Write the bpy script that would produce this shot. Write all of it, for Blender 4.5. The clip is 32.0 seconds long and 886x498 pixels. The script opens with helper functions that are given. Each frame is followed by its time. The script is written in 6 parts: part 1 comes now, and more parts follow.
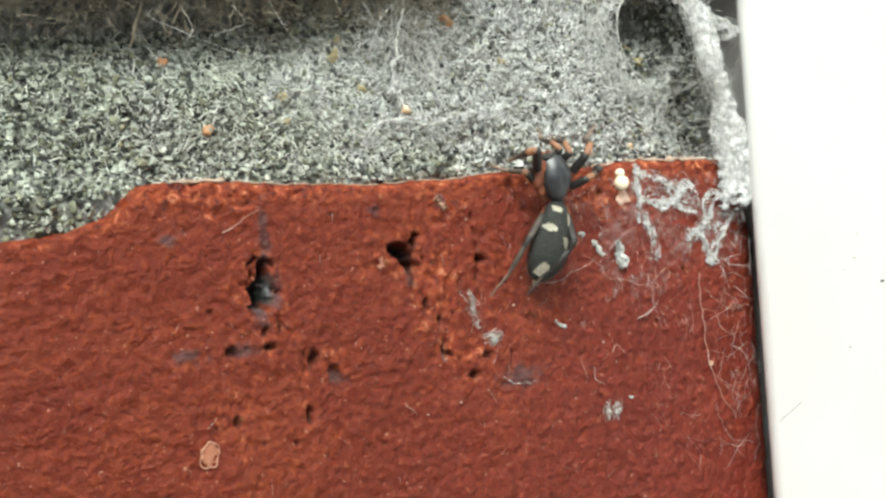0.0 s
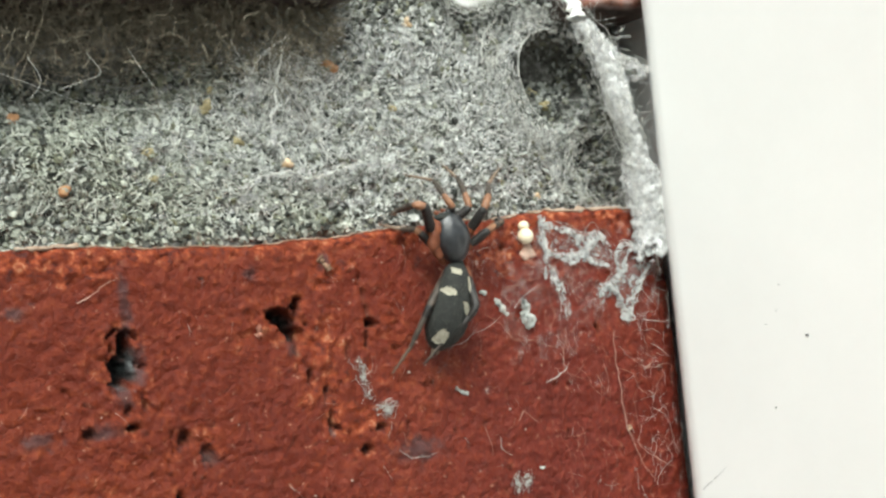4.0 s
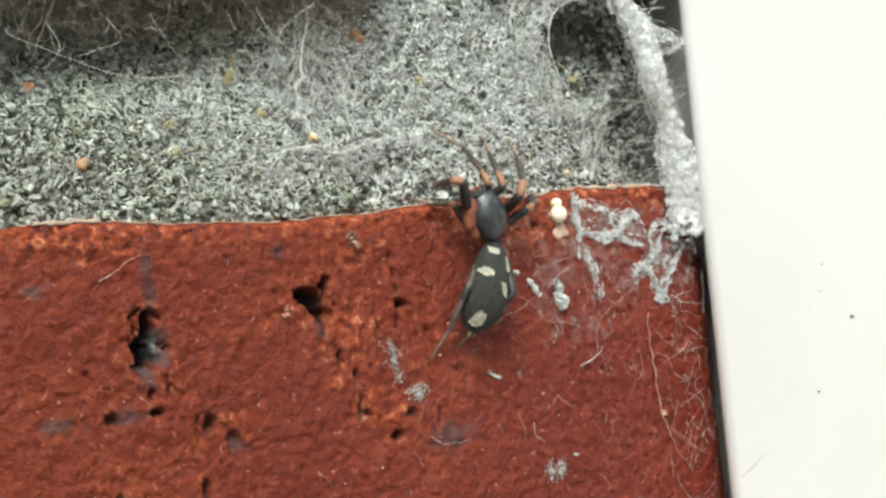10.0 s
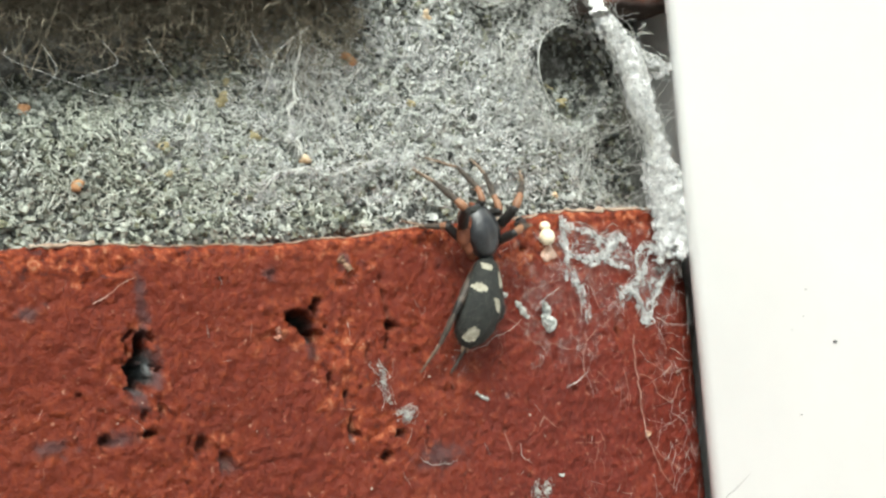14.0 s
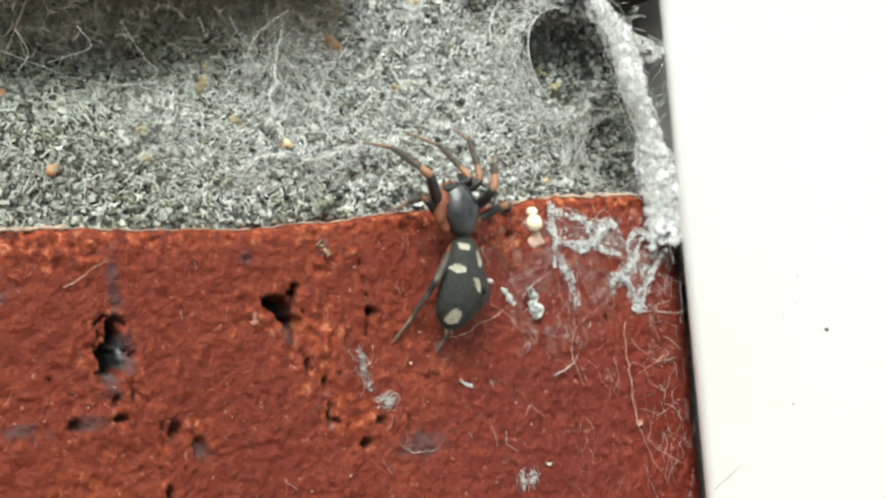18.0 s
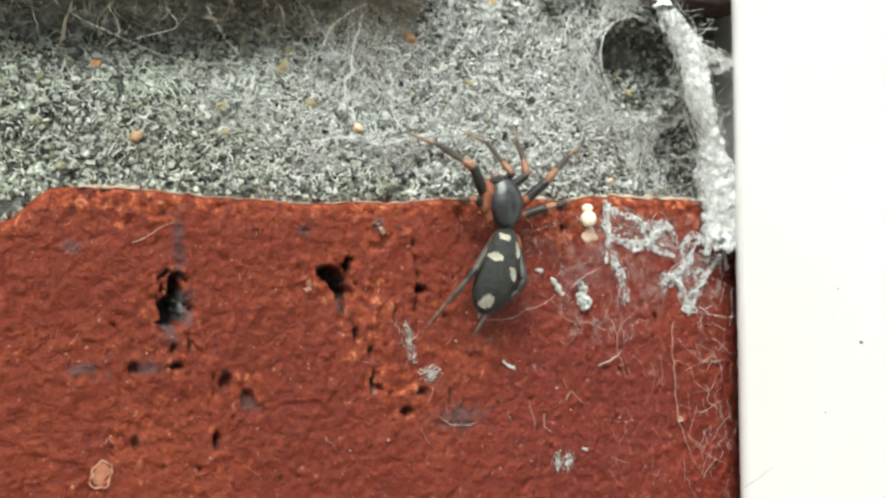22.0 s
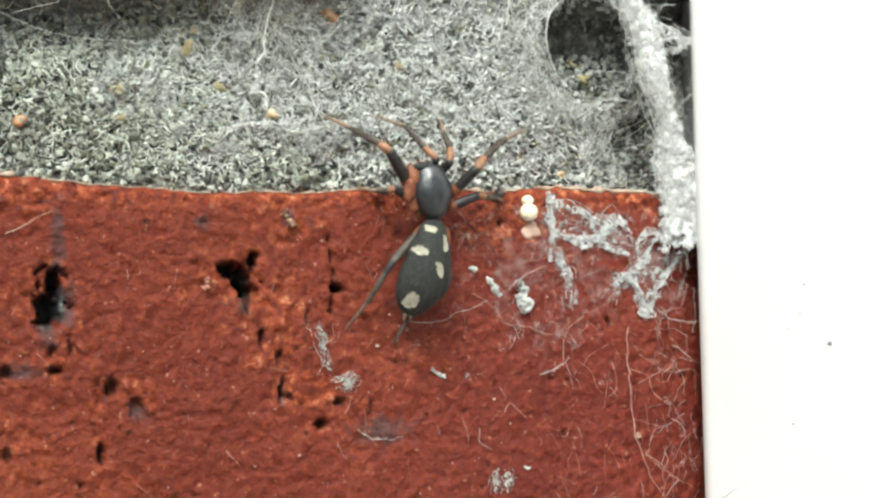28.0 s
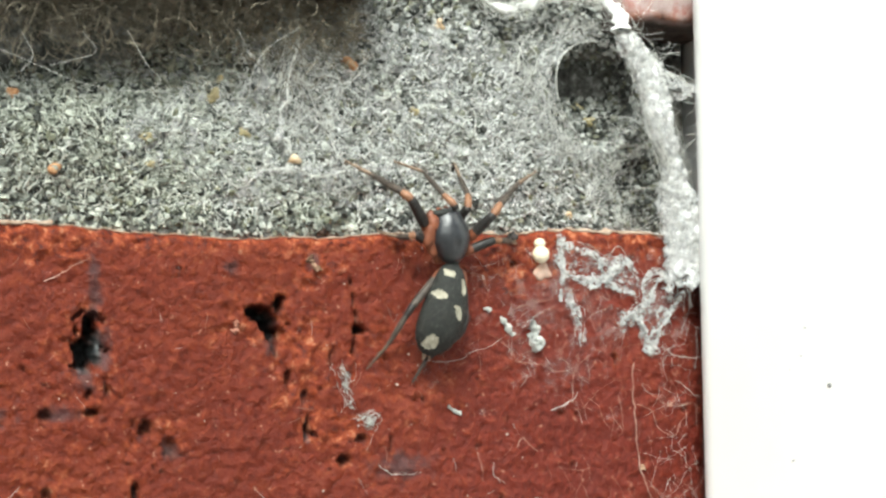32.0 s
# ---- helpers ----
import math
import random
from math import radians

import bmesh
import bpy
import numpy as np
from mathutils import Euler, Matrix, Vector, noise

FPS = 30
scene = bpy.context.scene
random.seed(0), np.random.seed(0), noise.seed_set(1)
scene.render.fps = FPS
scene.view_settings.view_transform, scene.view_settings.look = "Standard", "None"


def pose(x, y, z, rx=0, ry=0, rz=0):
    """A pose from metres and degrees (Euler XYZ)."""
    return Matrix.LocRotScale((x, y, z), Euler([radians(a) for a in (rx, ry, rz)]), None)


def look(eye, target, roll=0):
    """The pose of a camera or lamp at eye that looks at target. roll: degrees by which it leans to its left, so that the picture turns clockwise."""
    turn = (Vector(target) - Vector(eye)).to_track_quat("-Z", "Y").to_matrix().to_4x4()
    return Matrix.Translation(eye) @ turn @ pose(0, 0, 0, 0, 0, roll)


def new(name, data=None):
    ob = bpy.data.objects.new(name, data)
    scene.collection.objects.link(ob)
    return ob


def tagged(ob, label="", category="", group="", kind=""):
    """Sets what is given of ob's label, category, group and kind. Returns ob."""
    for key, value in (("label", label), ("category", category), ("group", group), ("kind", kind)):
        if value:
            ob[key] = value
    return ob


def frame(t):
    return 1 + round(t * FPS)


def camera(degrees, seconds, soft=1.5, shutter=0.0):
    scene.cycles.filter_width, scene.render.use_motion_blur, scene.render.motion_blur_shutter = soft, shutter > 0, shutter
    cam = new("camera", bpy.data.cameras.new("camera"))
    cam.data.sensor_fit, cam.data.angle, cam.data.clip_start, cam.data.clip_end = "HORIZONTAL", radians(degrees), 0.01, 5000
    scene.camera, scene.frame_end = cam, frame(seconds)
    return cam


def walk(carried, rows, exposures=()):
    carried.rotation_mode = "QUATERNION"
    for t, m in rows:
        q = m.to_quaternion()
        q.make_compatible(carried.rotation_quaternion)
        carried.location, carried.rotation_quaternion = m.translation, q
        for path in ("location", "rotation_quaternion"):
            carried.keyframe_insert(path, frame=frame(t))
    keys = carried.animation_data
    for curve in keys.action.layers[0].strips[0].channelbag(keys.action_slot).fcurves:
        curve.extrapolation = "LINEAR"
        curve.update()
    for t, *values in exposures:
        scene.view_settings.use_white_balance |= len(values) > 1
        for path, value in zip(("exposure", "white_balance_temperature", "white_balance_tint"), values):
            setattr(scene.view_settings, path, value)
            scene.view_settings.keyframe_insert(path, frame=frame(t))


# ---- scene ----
import collections

cam = camera(33.56, 32.0, soft=2.5)
walk(cam, [
    (0, look((-0.04050, -0.05950, -0.00300), (-0.00885, -0.00504, -0.00369), -4.50)),
    (0.5, look((-0.03167, -0.05594, -0.00116), (-0.00076, -0.00106, -0.00262), -3.80)),
    (1, look((-0.02948, -0.05580, -0.00155), (0.00035, -0.00033, -0.00288), -4.28)),
    (1.5, look((-0.03141, -0.05773, -0.00113), (-0.00076, -0.00270, -0.00233), -5.09)),
    (2, look((-0.03408, -0.06073, -0.00211), (-0.00237, -0.00628, -0.00207), -5.92)),
    (2.5, look((-0.03529, -0.05965, -0.00126), (-0.00244, -0.00590, -0.00078), -5.84)),
    (4.5, look((-0.03449, -0.05594, -0.00298), (-0.00145, -0.00231, -0.00169), -5.88)),
    (5, look((-0.03541, -0.05550, -0.00299), (-0.00203, -0.00207, -0.00223), -5.67)),
    (5.5, look((-0.03602, -0.05577, -0.00287), (-0.00254, -0.00240, -0.00232), -5.53)),
    (6, look((-0.03626, -0.05493, -0.00292), (-0.00261, -0.00167, -0.00254), -5.70)),
    (6.5, look((-0.03621, -0.05297, -0.00199), (-0.00222, 0.00008, -0.00192), -6.10)),
    (7, look((-0.03198, -0.05204, -0.00349), (0.00074, 0.00179, -0.00288), -6.14)),
    (7.5, look((-0.03319, -0.05220, -0.00258), (0.00019, 0.00122, -0.00207), -5.69)),
    (8, look((-0.03416, -0.05280, -0.00232), (-0.00035, 0.00035, -0.00177), -5.92)),
    (8.5, look((-0.03407, -0.05219, -0.00291), (-0.00032, 0.00100, -0.00205), -6.30)),
    (9, look((-0.03405, -0.05413, -0.00228), (-0.00075, -0.00065, -0.00167), -6.01)),
    (9.5, look((-0.03467, -0.05265, -0.00336), (-0.00087, 0.00050, -0.00220), -6.15)),
    (10, look((-0.03533, -0.05297, -0.00312), (-0.00147, 0.00015, -0.00226), -5.94)),
    (10.5, look((-0.03479, -0.05322, -0.00349), (-0.00107, -0.00002, -0.00248), -5.88)),
    (11, look((-0.03428, -0.05382, -0.00316), (-0.00079, -0.00048, -0.00218), -5.94)),
    (11.5, look((-0.03589, -0.05311, -0.00277), (-0.00146, -0.00037, -0.00188), -5.94)),
    (12, look((-0.03616, -0.05313, -0.00207), (-0.00149, -0.00053, -0.00136), -5.72)),
    (12.5, look((-0.03606, -0.05277, -0.00267), (-0.00130, -0.00024, -0.00171), -5.63)),
    (13, look((-0.03488, -0.05362, -0.00212), (-0.00076, -0.00067, -0.00145), -5.38)),
    (13.5, look((-0.03625, -0.05278, -0.00193), (-0.00135, -0.00033, -0.00127), -5.48)),
    (14, look((-0.03617, -0.05316, -0.00204), (-0.00137, -0.00065, -0.00134), -5.36)),
    (14.5, look((-0.03652, -0.05038, -0.00350), (-0.00196, 0.00227, -0.00203), -6.21)),
    (16.5, look((-0.03569, -0.05268, -0.00352), (-0.00300, 0.00113, -0.00163), -5.80)),
    (17, look((-0.03389, -0.05333, -0.00265), (-0.00051, 0.00010, -0.00223), -4.57)),
    (17.5, look((-0.03331, -0.05186, -0.00185), (0.00006, 0.00158, -0.00155), -5.08)),
    (18, look((-0.03327, -0.05420, -0.00276), (-0.00042, -0.00045, -0.00202), -5.29)),
    (18.5, look((-0.03672, -0.05671, -0.00192), (-0.00368, -0.00307, -0.00189), -4.76)),
    (19, look((-0.02937, -0.05433, -0.00712), (0.00105, 0.00077, -0.00441), -6.07)),
    (19.5, look((-0.03231, -0.05727, -0.00182), (-0.00328, -0.00136, -0.00169), -2.04)),
    (20, look((-0.02971, -0.07187, -0.00334), (-0.00510, -0.01388, -0.00250), -1.19)),
    (20.5, look((-0.03134, -0.06558, -0.00312), (-0.00563, -0.00807, -0.00216), -2.02)),
    (21, look((-0.02746, -0.06390, -0.00419), (-0.00283, -0.00593, -0.00271), -1.28)),
    (21.5, look((-0.02911, -0.06239, -0.00410), (-0.00364, -0.00478, -0.00283), -1.23)),
    (22, look((-0.03006, -0.06036, -0.00403), (-0.00416, -0.00295, -0.00264), -0.83)),
    (22.5, look((-0.02618, -0.05906, -0.00467), (-0.00206, -0.00088, -0.00299), -0.88)),
    (23, look((-0.02728, -0.05986, -0.00518), (-0.00271, -0.00189, -0.00299), -1.07)),
    (23.5, look((-0.02851, -0.06007, -0.00553), (-0.00320, -0.00244, -0.00290), -0.97)),
    (24, look((-0.02778, -0.05962, -0.00578), (-0.00254, -0.00197, -0.00289), -1.01)),
    (24.5, look((-0.02762, -0.05757, -0.00503), (-0.00202, -0.00006, -0.00256), -1.02)),
    (26.5, look((-0.02389, -0.05510, -0.00618), (0.00049, 0.00288, -0.00263), -1.34)),
    (27, look((-0.02302, -0.05593, -0.00627), (0.00086, 0.00226, -0.00265), -1.25)),
    (27.5, look((-0.02251, -0.05637, -0.00608), (0.00099, 0.00197, -0.00244), -1.24)),
    (28, look((-0.02169, -0.05687, -0.00658), (0.00136, 0.00163, -0.00265), -1.21)),
    (28.5, look((-0.02202, -0.05671, -0.00592), (0.00130, 0.00171, -0.00238), -0.97)),
    (29, look((-0.02278, -0.05664, -0.00593), (0.00096, 0.00161, -0.00235), -1.25)),
    (29.5, look((-0.02493, -0.05627, -0.00565), (-0.00010, 0.00153, -0.00225), -1.44)),
    (30, look((-0.02383, -0.05710, -0.00596), (0.00023, 0.00101, -0.00243), -1.43)),
    (30.5, look((-0.02450, -0.05690, -0.00456), (0.00007, 0.00105, -0.00174), -1.10)),
    (31, look((-0.02441, -0.05762, -0.00399), (0.00003, 0.00038, -0.00127), -1.04)),
    (31.5, look((-0.02425, -0.05800, -0.00413), (0.00018, 0.00001, -0.00130), -0.97)),
    (32, look((-0.02502, -0.05835, -0.00402), (-0.00024, -0.00051, -0.00098), -1.00)),
], exposures=[(0.0, 0.27, 5870.0, -2.0), (1.0, 0.05, 5870.0, -2.0), (2.0, 0.33, 5870.0, -2.0), (5.0, -0.03, 5870.0, -2.0), (6.0, 0.03, 5870.0, -2.0), (7.0, -0.15, 5870.0, -2.0), (8.0, 0.07, 5870.0, -2.0), (9.0, 0.13, 5870.0, -2.0), (14.0, 0.20, 5870.0, -2.0), (17.0, 0.27, 5870.0, -2.0), (18.0, 0.25, 5870.0, -2.0), (19.0, 0.00, 5870.0, -2.0), (20.0, 1.00, 5870.0, -2.0), (21.0, 0.35, 5870.0, -2.0), (22.0, 0.25, 5870.0, -2.0), (24.0, 0.25, 5870.0, -2.0), (27.0, 0.32, 5870.0, -2.0), (32.0, 0.34, 5870.0, -2.0)])

# ---- light ----
world = bpy.data.worlds.new("world")
scene.world = world
world.use_nodes = True
wn = world.node_tree.nodes
sky = wn.new("ShaderNodeTexSky")
sky.sky_type = "NISHITA"
sky.sun_disc = False
sky.dust_density, sky.air_density, sky.ozone_density = 7.0, 1.0, 0.3
SUN_ELEV, SUN_AZ = 50.0, -150.0          # azimuth: degrees from +y towards +x
sky.sun_elevation = radians(SUN_ELEV)
sky.sun_rotation = radians(SUN_AZ)
world.node_tree.links.new(sky.outputs[0], wn["Background"].inputs[0])
wn["Background"].inputs[1].default_value = 0.12
sun = new("sun", bpy.data.lights.new("sun", "SUN"))
sun.data.energy = 3.4
sun.data.angle = radians(26)
sun.data.color = (1.0, 0.96, 0.9)
_sd = Vector((math.sin(radians(SUN_AZ)) * math.cos(radians(SUN_ELEV)), math.cos(radians(SUN_AZ)) * math.cos(radians(SUN_ELEV)), math.sin(radians(SUN_ELEV))))
sun.matrix_world = look(_sd * 5, (0, 0, 0))

# ---- small helpers (millimetres) ----
MM = 0.001
rng = np.random.default_rng(7)


def n3(x, y, z):
    return noise.noise((x, y, z))


def smooth(a, b, v):
    u = np.clip((v - a) / (b - a), 0, 1)
    return u * u * (3 - 2 * u)


def mesh(name, verts, faces, material, flat=False, attrs=None):
    """A mesh from points in millimetres."""
    me = bpy.data.meshes.new(name)
    v = np.asarray(verts, float) * MM
    me.from_pydata(v.tolist(), [], faces.tolist() if isinstance(faces, np.ndarray) else faces)
    for key, values in (attrs or {}).items():
        me.attributes.new(key, "FLOAT", "POINT").data.foreach_set("value", np.asarray(values, float))
    me.materials.append(material)
    if not flat:
        me.polygons.foreach_set("use_smooth", [True] * len(me.polygons))
    me.update()
    return me


def part(name, geo, material, parent=None, label="", flat=False, attrs=None, kind=""):
    ob = new(name, mesh(name, geo[0], geo[1], material, flat, attrs))
    if parent:
        ob.parent = parent
    return tagged(ob, label, kind=kind)


def empty(name, at, label, category, group="", kind=""):
    ob = new(name)
    ob.empty_display_size = 0.002
    ob.location = Vector(at) * MM
    return tagged(ob, label, category, group, kind)


def merge(geos):
    vs, fs, n = [], [], 0
    for v, f in geos:
        vs.append(np.asarray(v, float))
        fs += [[i + n for i in q] for q in (f.tolist() if isinstance(f, np.ndarray) else f)]
        n += len(v)
    return np.concatenate(vs), fs


def ball(rx, ry, rz, nu=12, nv=8, at=(0, 0, 0)):
    """An ellipsoid."""
    v = [(0, 0, rz)]
    for j in range(1, nv):
        b = math.pi * j / nv
        v += [(rx * math.sin(b) * math.cos(2 * math.pi * i / nu), ry * math.sin(b) * math.sin(2 * math.pi * i / nu), rz * math.cos(b)) for i in range(nu)]
    v.append((0, 0, -rz))
    f = [[0, 1 + i, 1 + (i + 1) % nu] for i in range(nu)]
    for j in range(nv - 2):
        a, b = 1 + j * nu, 1 + (j + 1) * nu
        f += [[a + i, b + i, b + (i + 1) % nu, a + (i + 1) % nu] for i in range(nu)]
    m, a = len(v) - 1, 1 + (nv - 2) * nu
    f += [[a + (i + 1) % nu, a + i, m] for i in range(nu)]
    return np.array(v) + np.array(at), f


def lumpy(geo, amount, scale, seed=0.0):
    v, f = geo
    c = v.mean(0)
    out = []
    for p in v:
        d = p - c
        q = p * scale + seed
        out.append(c + d * (1 + amount * n3(q[0], q[1], q[2])))
    return np.array(out), f


def tube(path, radii, sides=4, squash=1.0):
    """A tube along a path, of one radius or one for each point."""
    p = np.asarray(path, float)
    n = len(p)
    r = np.broadcast_to(np.asarray(radii, float), (n,))
    d = np.gradient(p, axis=0)
    d /= np.linalg.norm(d, axis=1, keepdims=True) + 1e-9
    ref = np.where(np.abs(d[:, 1:2]) > 0.9, (1.0, 0, 0), (0, 1.0, 0))
    a = np.cross(d, ref)
    a /= np.linalg.norm(a, axis=1, keepdims=True) + 1e-9
    b = np.cross(d, a)
    th = np.arange(sides) * 2 * math.pi / sides
    v = p[:, None] + r[:, None, None] * (np.cos(th)[None, :, None] * a[:, None] + squash * np.sin(th)[None, :, None] * b[:, None])
    i = np.arange(n - 1)[:, None] * sides
    k = np.arange(sides)[None]
    q = np.stack([i + k, i + (k + 1) % sides, i + sides + (k + 1) % sides, i + sides + k], -1).reshape(-1, 4)
    return v.reshape(-1, 3), q


def tubes(paths, radii, sides=3):
    vs, fs, n = [], [], 0
    for p, r in zip(paths, radii):
        v, f = tube(p, r, sides)
        vs.append(v)
        fs.append(f + n)
        n += len(v)
    return np.concatenate(vs), np.concatenate(fs)


def curve(points, n):
    """A smooth line of n points through the given ones."""
    p = np.asarray(points, float)
    p = np.vstack([2 * p[0] - p[1], p, 2 * p[-1] - p[-2]])
    out = []
    for s in np.linspace(0, len(p) - 3 - 1e-6, n):
        i, u = int(s), s - int(s)
        a, b, c, d = p[i : i + 4]
        out.append(0.5 * (2 * b + (c - a) * u + (2 * a - 5 * b + 4 * c - d) * u * u + (3 * b - a - 3 * c + d) * u**3))
    return np.array(out)


def wiggle(path, amount, scale=1.0, seed=0.0):
    p = np.array(path, float)
    for i, q in enumerate(p):
        s = q * scale + seed
        p[i] = q + amount * np.array([n3(s[0], s[1], s[2]), n3(s[0] + 31, s[1], s[2]), n3(s[0], s[1] + 57, s[2])])
    return p


# ---- materials ----
def node_material(name, rough=0.8, metal=0.0):
    m = bpy.data.materials.new(name)
    m.use_nodes = True
    b = m.node_tree.nodes["Principled BSDF"]
    b.inputs["Roughness"].default_value = rough
    b.inputs["Metallic"].default_value = metal
    return m, m.node_tree.nodes, m.node_tree.links, b


def noise_node(N, L, scale, detail=4.0, rough=0.6, warp=0.0):
    t = N.new("ShaderNodeTexNoise")
    t.inputs["Scale"].default_value = scale
    t.inputs["Detail"].default_value = detail
    t.inputs["Roughness"].default_value = rough
    t.inputs["Distortion"].default_value = warp
    c = N.new("ShaderNodeTexCoord")
    L.new(c.outputs["Object"], t.inputs["Vector"])
    return t


def ramp_node(N, L, source, stops):
    r = N.new("ShaderNodeValToRGB")
    e = r.color_ramp.elements
    while len(e) < len(stops):
        e.new(0.5)
    for s, (at, c) in zip(e, stops):
        s.position, s.color = at, (*c, 1)
    L.new(source, r.inputs[0])
    return r


def mix_node(N, L, factor, a, b, mode="MIX"):
    m = N.new("ShaderNodeMix")
    m.data_type, m.blend_type = "RGBA", mode
    for socket, value in ((m.inputs["Factor"], factor), (m.inputs["A"], a), (m.inputs["B"], b)):
        if isinstance(value, (int, float)):
            socket.default_value = value
        elif isinstance(value, tuple):
            socket.default_value = (*value, 1)
        else:
            L.new(value, socket)
    return m.outputs["Result"]


def bump_node(N, L, b, source, strength, distance):
    k = N.new("ShaderNodeBump")
    k.inputs["Strength"].default_value = strength
    k.inputs["Distance"].default_value = distance
    L.new(source, k.inputs["Height"])
    L.new(k.outputs[0], b.inputs["Normal"])
    return k


def attr_node(N, name):
    a = N.new("ShaderNodeAttribute")
    a.attribute_name = name
    return a.outputs["Fac"]


def ridge_node(N, L, scale, detail=6.0):
    t = noise_node(N, L, scale, detail, 0.6)
    t.noise_type = "RIDGED_MULTIFRACTAL"
    t.normalize = True
    return t


def brick_material():
    m, N, L, b = node_material("fired_clay", 0.5)
    b.inputs["Specular IOR Level"].default_value = 0.28
    orange = ramp_node(N, L, noise_node(N, L, 130, 5, 0.6, 0.6).outputs[0], [(0.3, (0.128, 0.0156, 0.0052)), (0.5, (0.153, 0.0204, 0.0061)), (0.7, (0.180, 0.0290, 0.0083))])
    crimson = ramp_node(N, L, noise_node(N, L, 150, 5, 0.6, 0.6).outputs[0], [(0.3, (0.120, 0.0142, 0.0070)), (0.5, (0.144, 0.0182, 0.0088)), (0.7, (0.168, 0.026, 0.0122))])
    where = N.new("ShaderNodeTexCoord")
    axes = N.new("ShaderNodeSeparateXYZ")
    L.new(where.outputs["Object"], axes.inputs[0])
    blend = N.new("ShaderNodeMapRange")
    blend.inputs["From Min"].default_value, blend.inputs["From Max"].default_value = -0.012, 0.006
    L.new(axes.outputs[0], blend.inputs["Value"])
    patch = N.new("ShaderNodeMath")
    patch.operation, patch.use_clamp = "MULTIPLY_ADD", True
    patch.inputs[1].default_value, patch.inputs[2].default_value = 0.9, -0.45
    L.new(noise_node(N, L, 220, 4, 0.6).outputs[0], patch.inputs[0])
    share = N.new("ShaderNodeMath")
    share.use_clamp = True
    L.new(blend.outputs[0], share.inputs[0])
    L.new(patch.outputs[0], share.inputs[1])
    big = mix_node(N, L, share.outputs[0], orange.outputs[0], crimson.outputs[0])
    lumps = noise_node(N, L, 2000, 5, 0.58, 0.3)
    grit = noise_node(N, L, 4300, 5, 0.66, 0.4)
    fine = ramp_node(N, L, lumps.outputs[0], [(0.30, (0.84, 0.80, 0.80)), (0.48, (0.98, 0.97, 0.97)), (0.60, (1.10, 1.22, 1.18)), (0.70, (1.32, 1.75, 1.65))])
    c = mix_node(N, L, 1.0, big, fine.outputs[0], "MULTIPLY")
    sandy = ramp_node(N, L, grit.outputs[0], [(0.32, (0.72, 0.66, 0.68)), (0.44, (0.95, 0.94, 0.94)), (0.56, (1.04, 1.08, 1.06)), (0.66, (1.40, 1.75, 1.65))])
    c = mix_node(N, L, 1.0, c, sandy.outputs[0], "MULTIPLY")
    ridge = ridge_node(N, L, 420, 5)
    # pinkish highlights along the ridges, painted into the clay colour
    ridge_lights = ramp_node(N, L, ridge.outputs[0], [(0.62, (0, 0, 0)), (0.9, (0.4, 0.4, 0.4))])
    c = mix_node(N, L, ridge_lights.outputs[0], c, (0.38, 0.098, 0.055))
    dark = ramp_node(N, L, noise_node(N, L, 1000, 6, 0.7, 1.0).outputs[0], [(0.25, (0.8, 0.8, 0.8)), (0.29, (0, 0, 0))])
    c = mix_node(N, L, dark.outputs[0], c, (0.06, 0.016, 0.014))
    worn = ramp_node(N, L, noise_node(N, L, 2300, 6, 0.68, 0.4).outputs[0], [(0.37, (0.07, 0.014, 0.010)), (0.43, (0.150, 0.022, 0.0070)), (0.53, (0.255, 0.044, 0.012)), (0.60, (0.38, 0.100, 0.038)), (0.68, (0.57, 0.29, 0.165))])
    flecks = ramp_node(N, L, noise_node(N, L, 3600, 3, 0.6).outputs[0], [(0.65, (0, 0, 0)), (0.70, (0.6, 0.6, 0.6))])
    c = mix_node(N, L, flecks.outputs[0], c, (0.50, 0.25, 0.17))
    c = mix_node(N, L, attr_node(N, "wear"), c, worn.outputs[0])
    c = mix_node(N, L, attr_node(N, "stain"), c, ramp_node(N, L, noise_node(N, L, 700, 5).outputs[0], [(0.35, (0.022, 0.019, 0.023)), (0.65, (0.075, 0.064, 0.070))]).outputs[0])
    # pit insides: black core, with the hollow's shade also put into the colour
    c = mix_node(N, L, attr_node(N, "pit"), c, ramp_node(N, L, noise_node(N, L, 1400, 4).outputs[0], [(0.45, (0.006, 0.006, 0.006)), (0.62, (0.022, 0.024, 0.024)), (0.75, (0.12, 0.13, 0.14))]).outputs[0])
    c = mix_node(N, L, attr_node(N, "glaze"), c, ramp_node(N, L, noise_node(N, L, 1300, 5, 0.7).outputs[0], [(0.36, (0.03, 0.035, 0.035)), (0.52, (0.075, 0.088, 0.092)), (0.68, (0.24, 0.275, 0.28))]).outputs[0])
    L.new(c, b.inputs["Base Color"])
    rr = ramp_node(N, L, noise_node(N, L, 700, 4).outputs[0], [(0.3, (0.34, 0.34, 0.34)), (0.7, (0.55, 0.55, 0.55))])
    L.new(rr.outputs[0], b.inputs["Roughness"])
    k = bump_node(N, L, b, lumps.outputs[0], 0.5, 0.00040)
    below = k
    for source, strength, distance in ((ridge, 0.45, 0.0004), (grit, 0.75, 0.00022)):
        k2 = N.new("ShaderNodeBump")
        k2.inputs["Strength"].default_value, k2.inputs["Distance"].default_value = strength, distance
        L.new(source.outputs[0], k2.inputs["Height"])
        L.new(k2.outputs[0], below.inputs["Normal"])
        below = k2
    return m


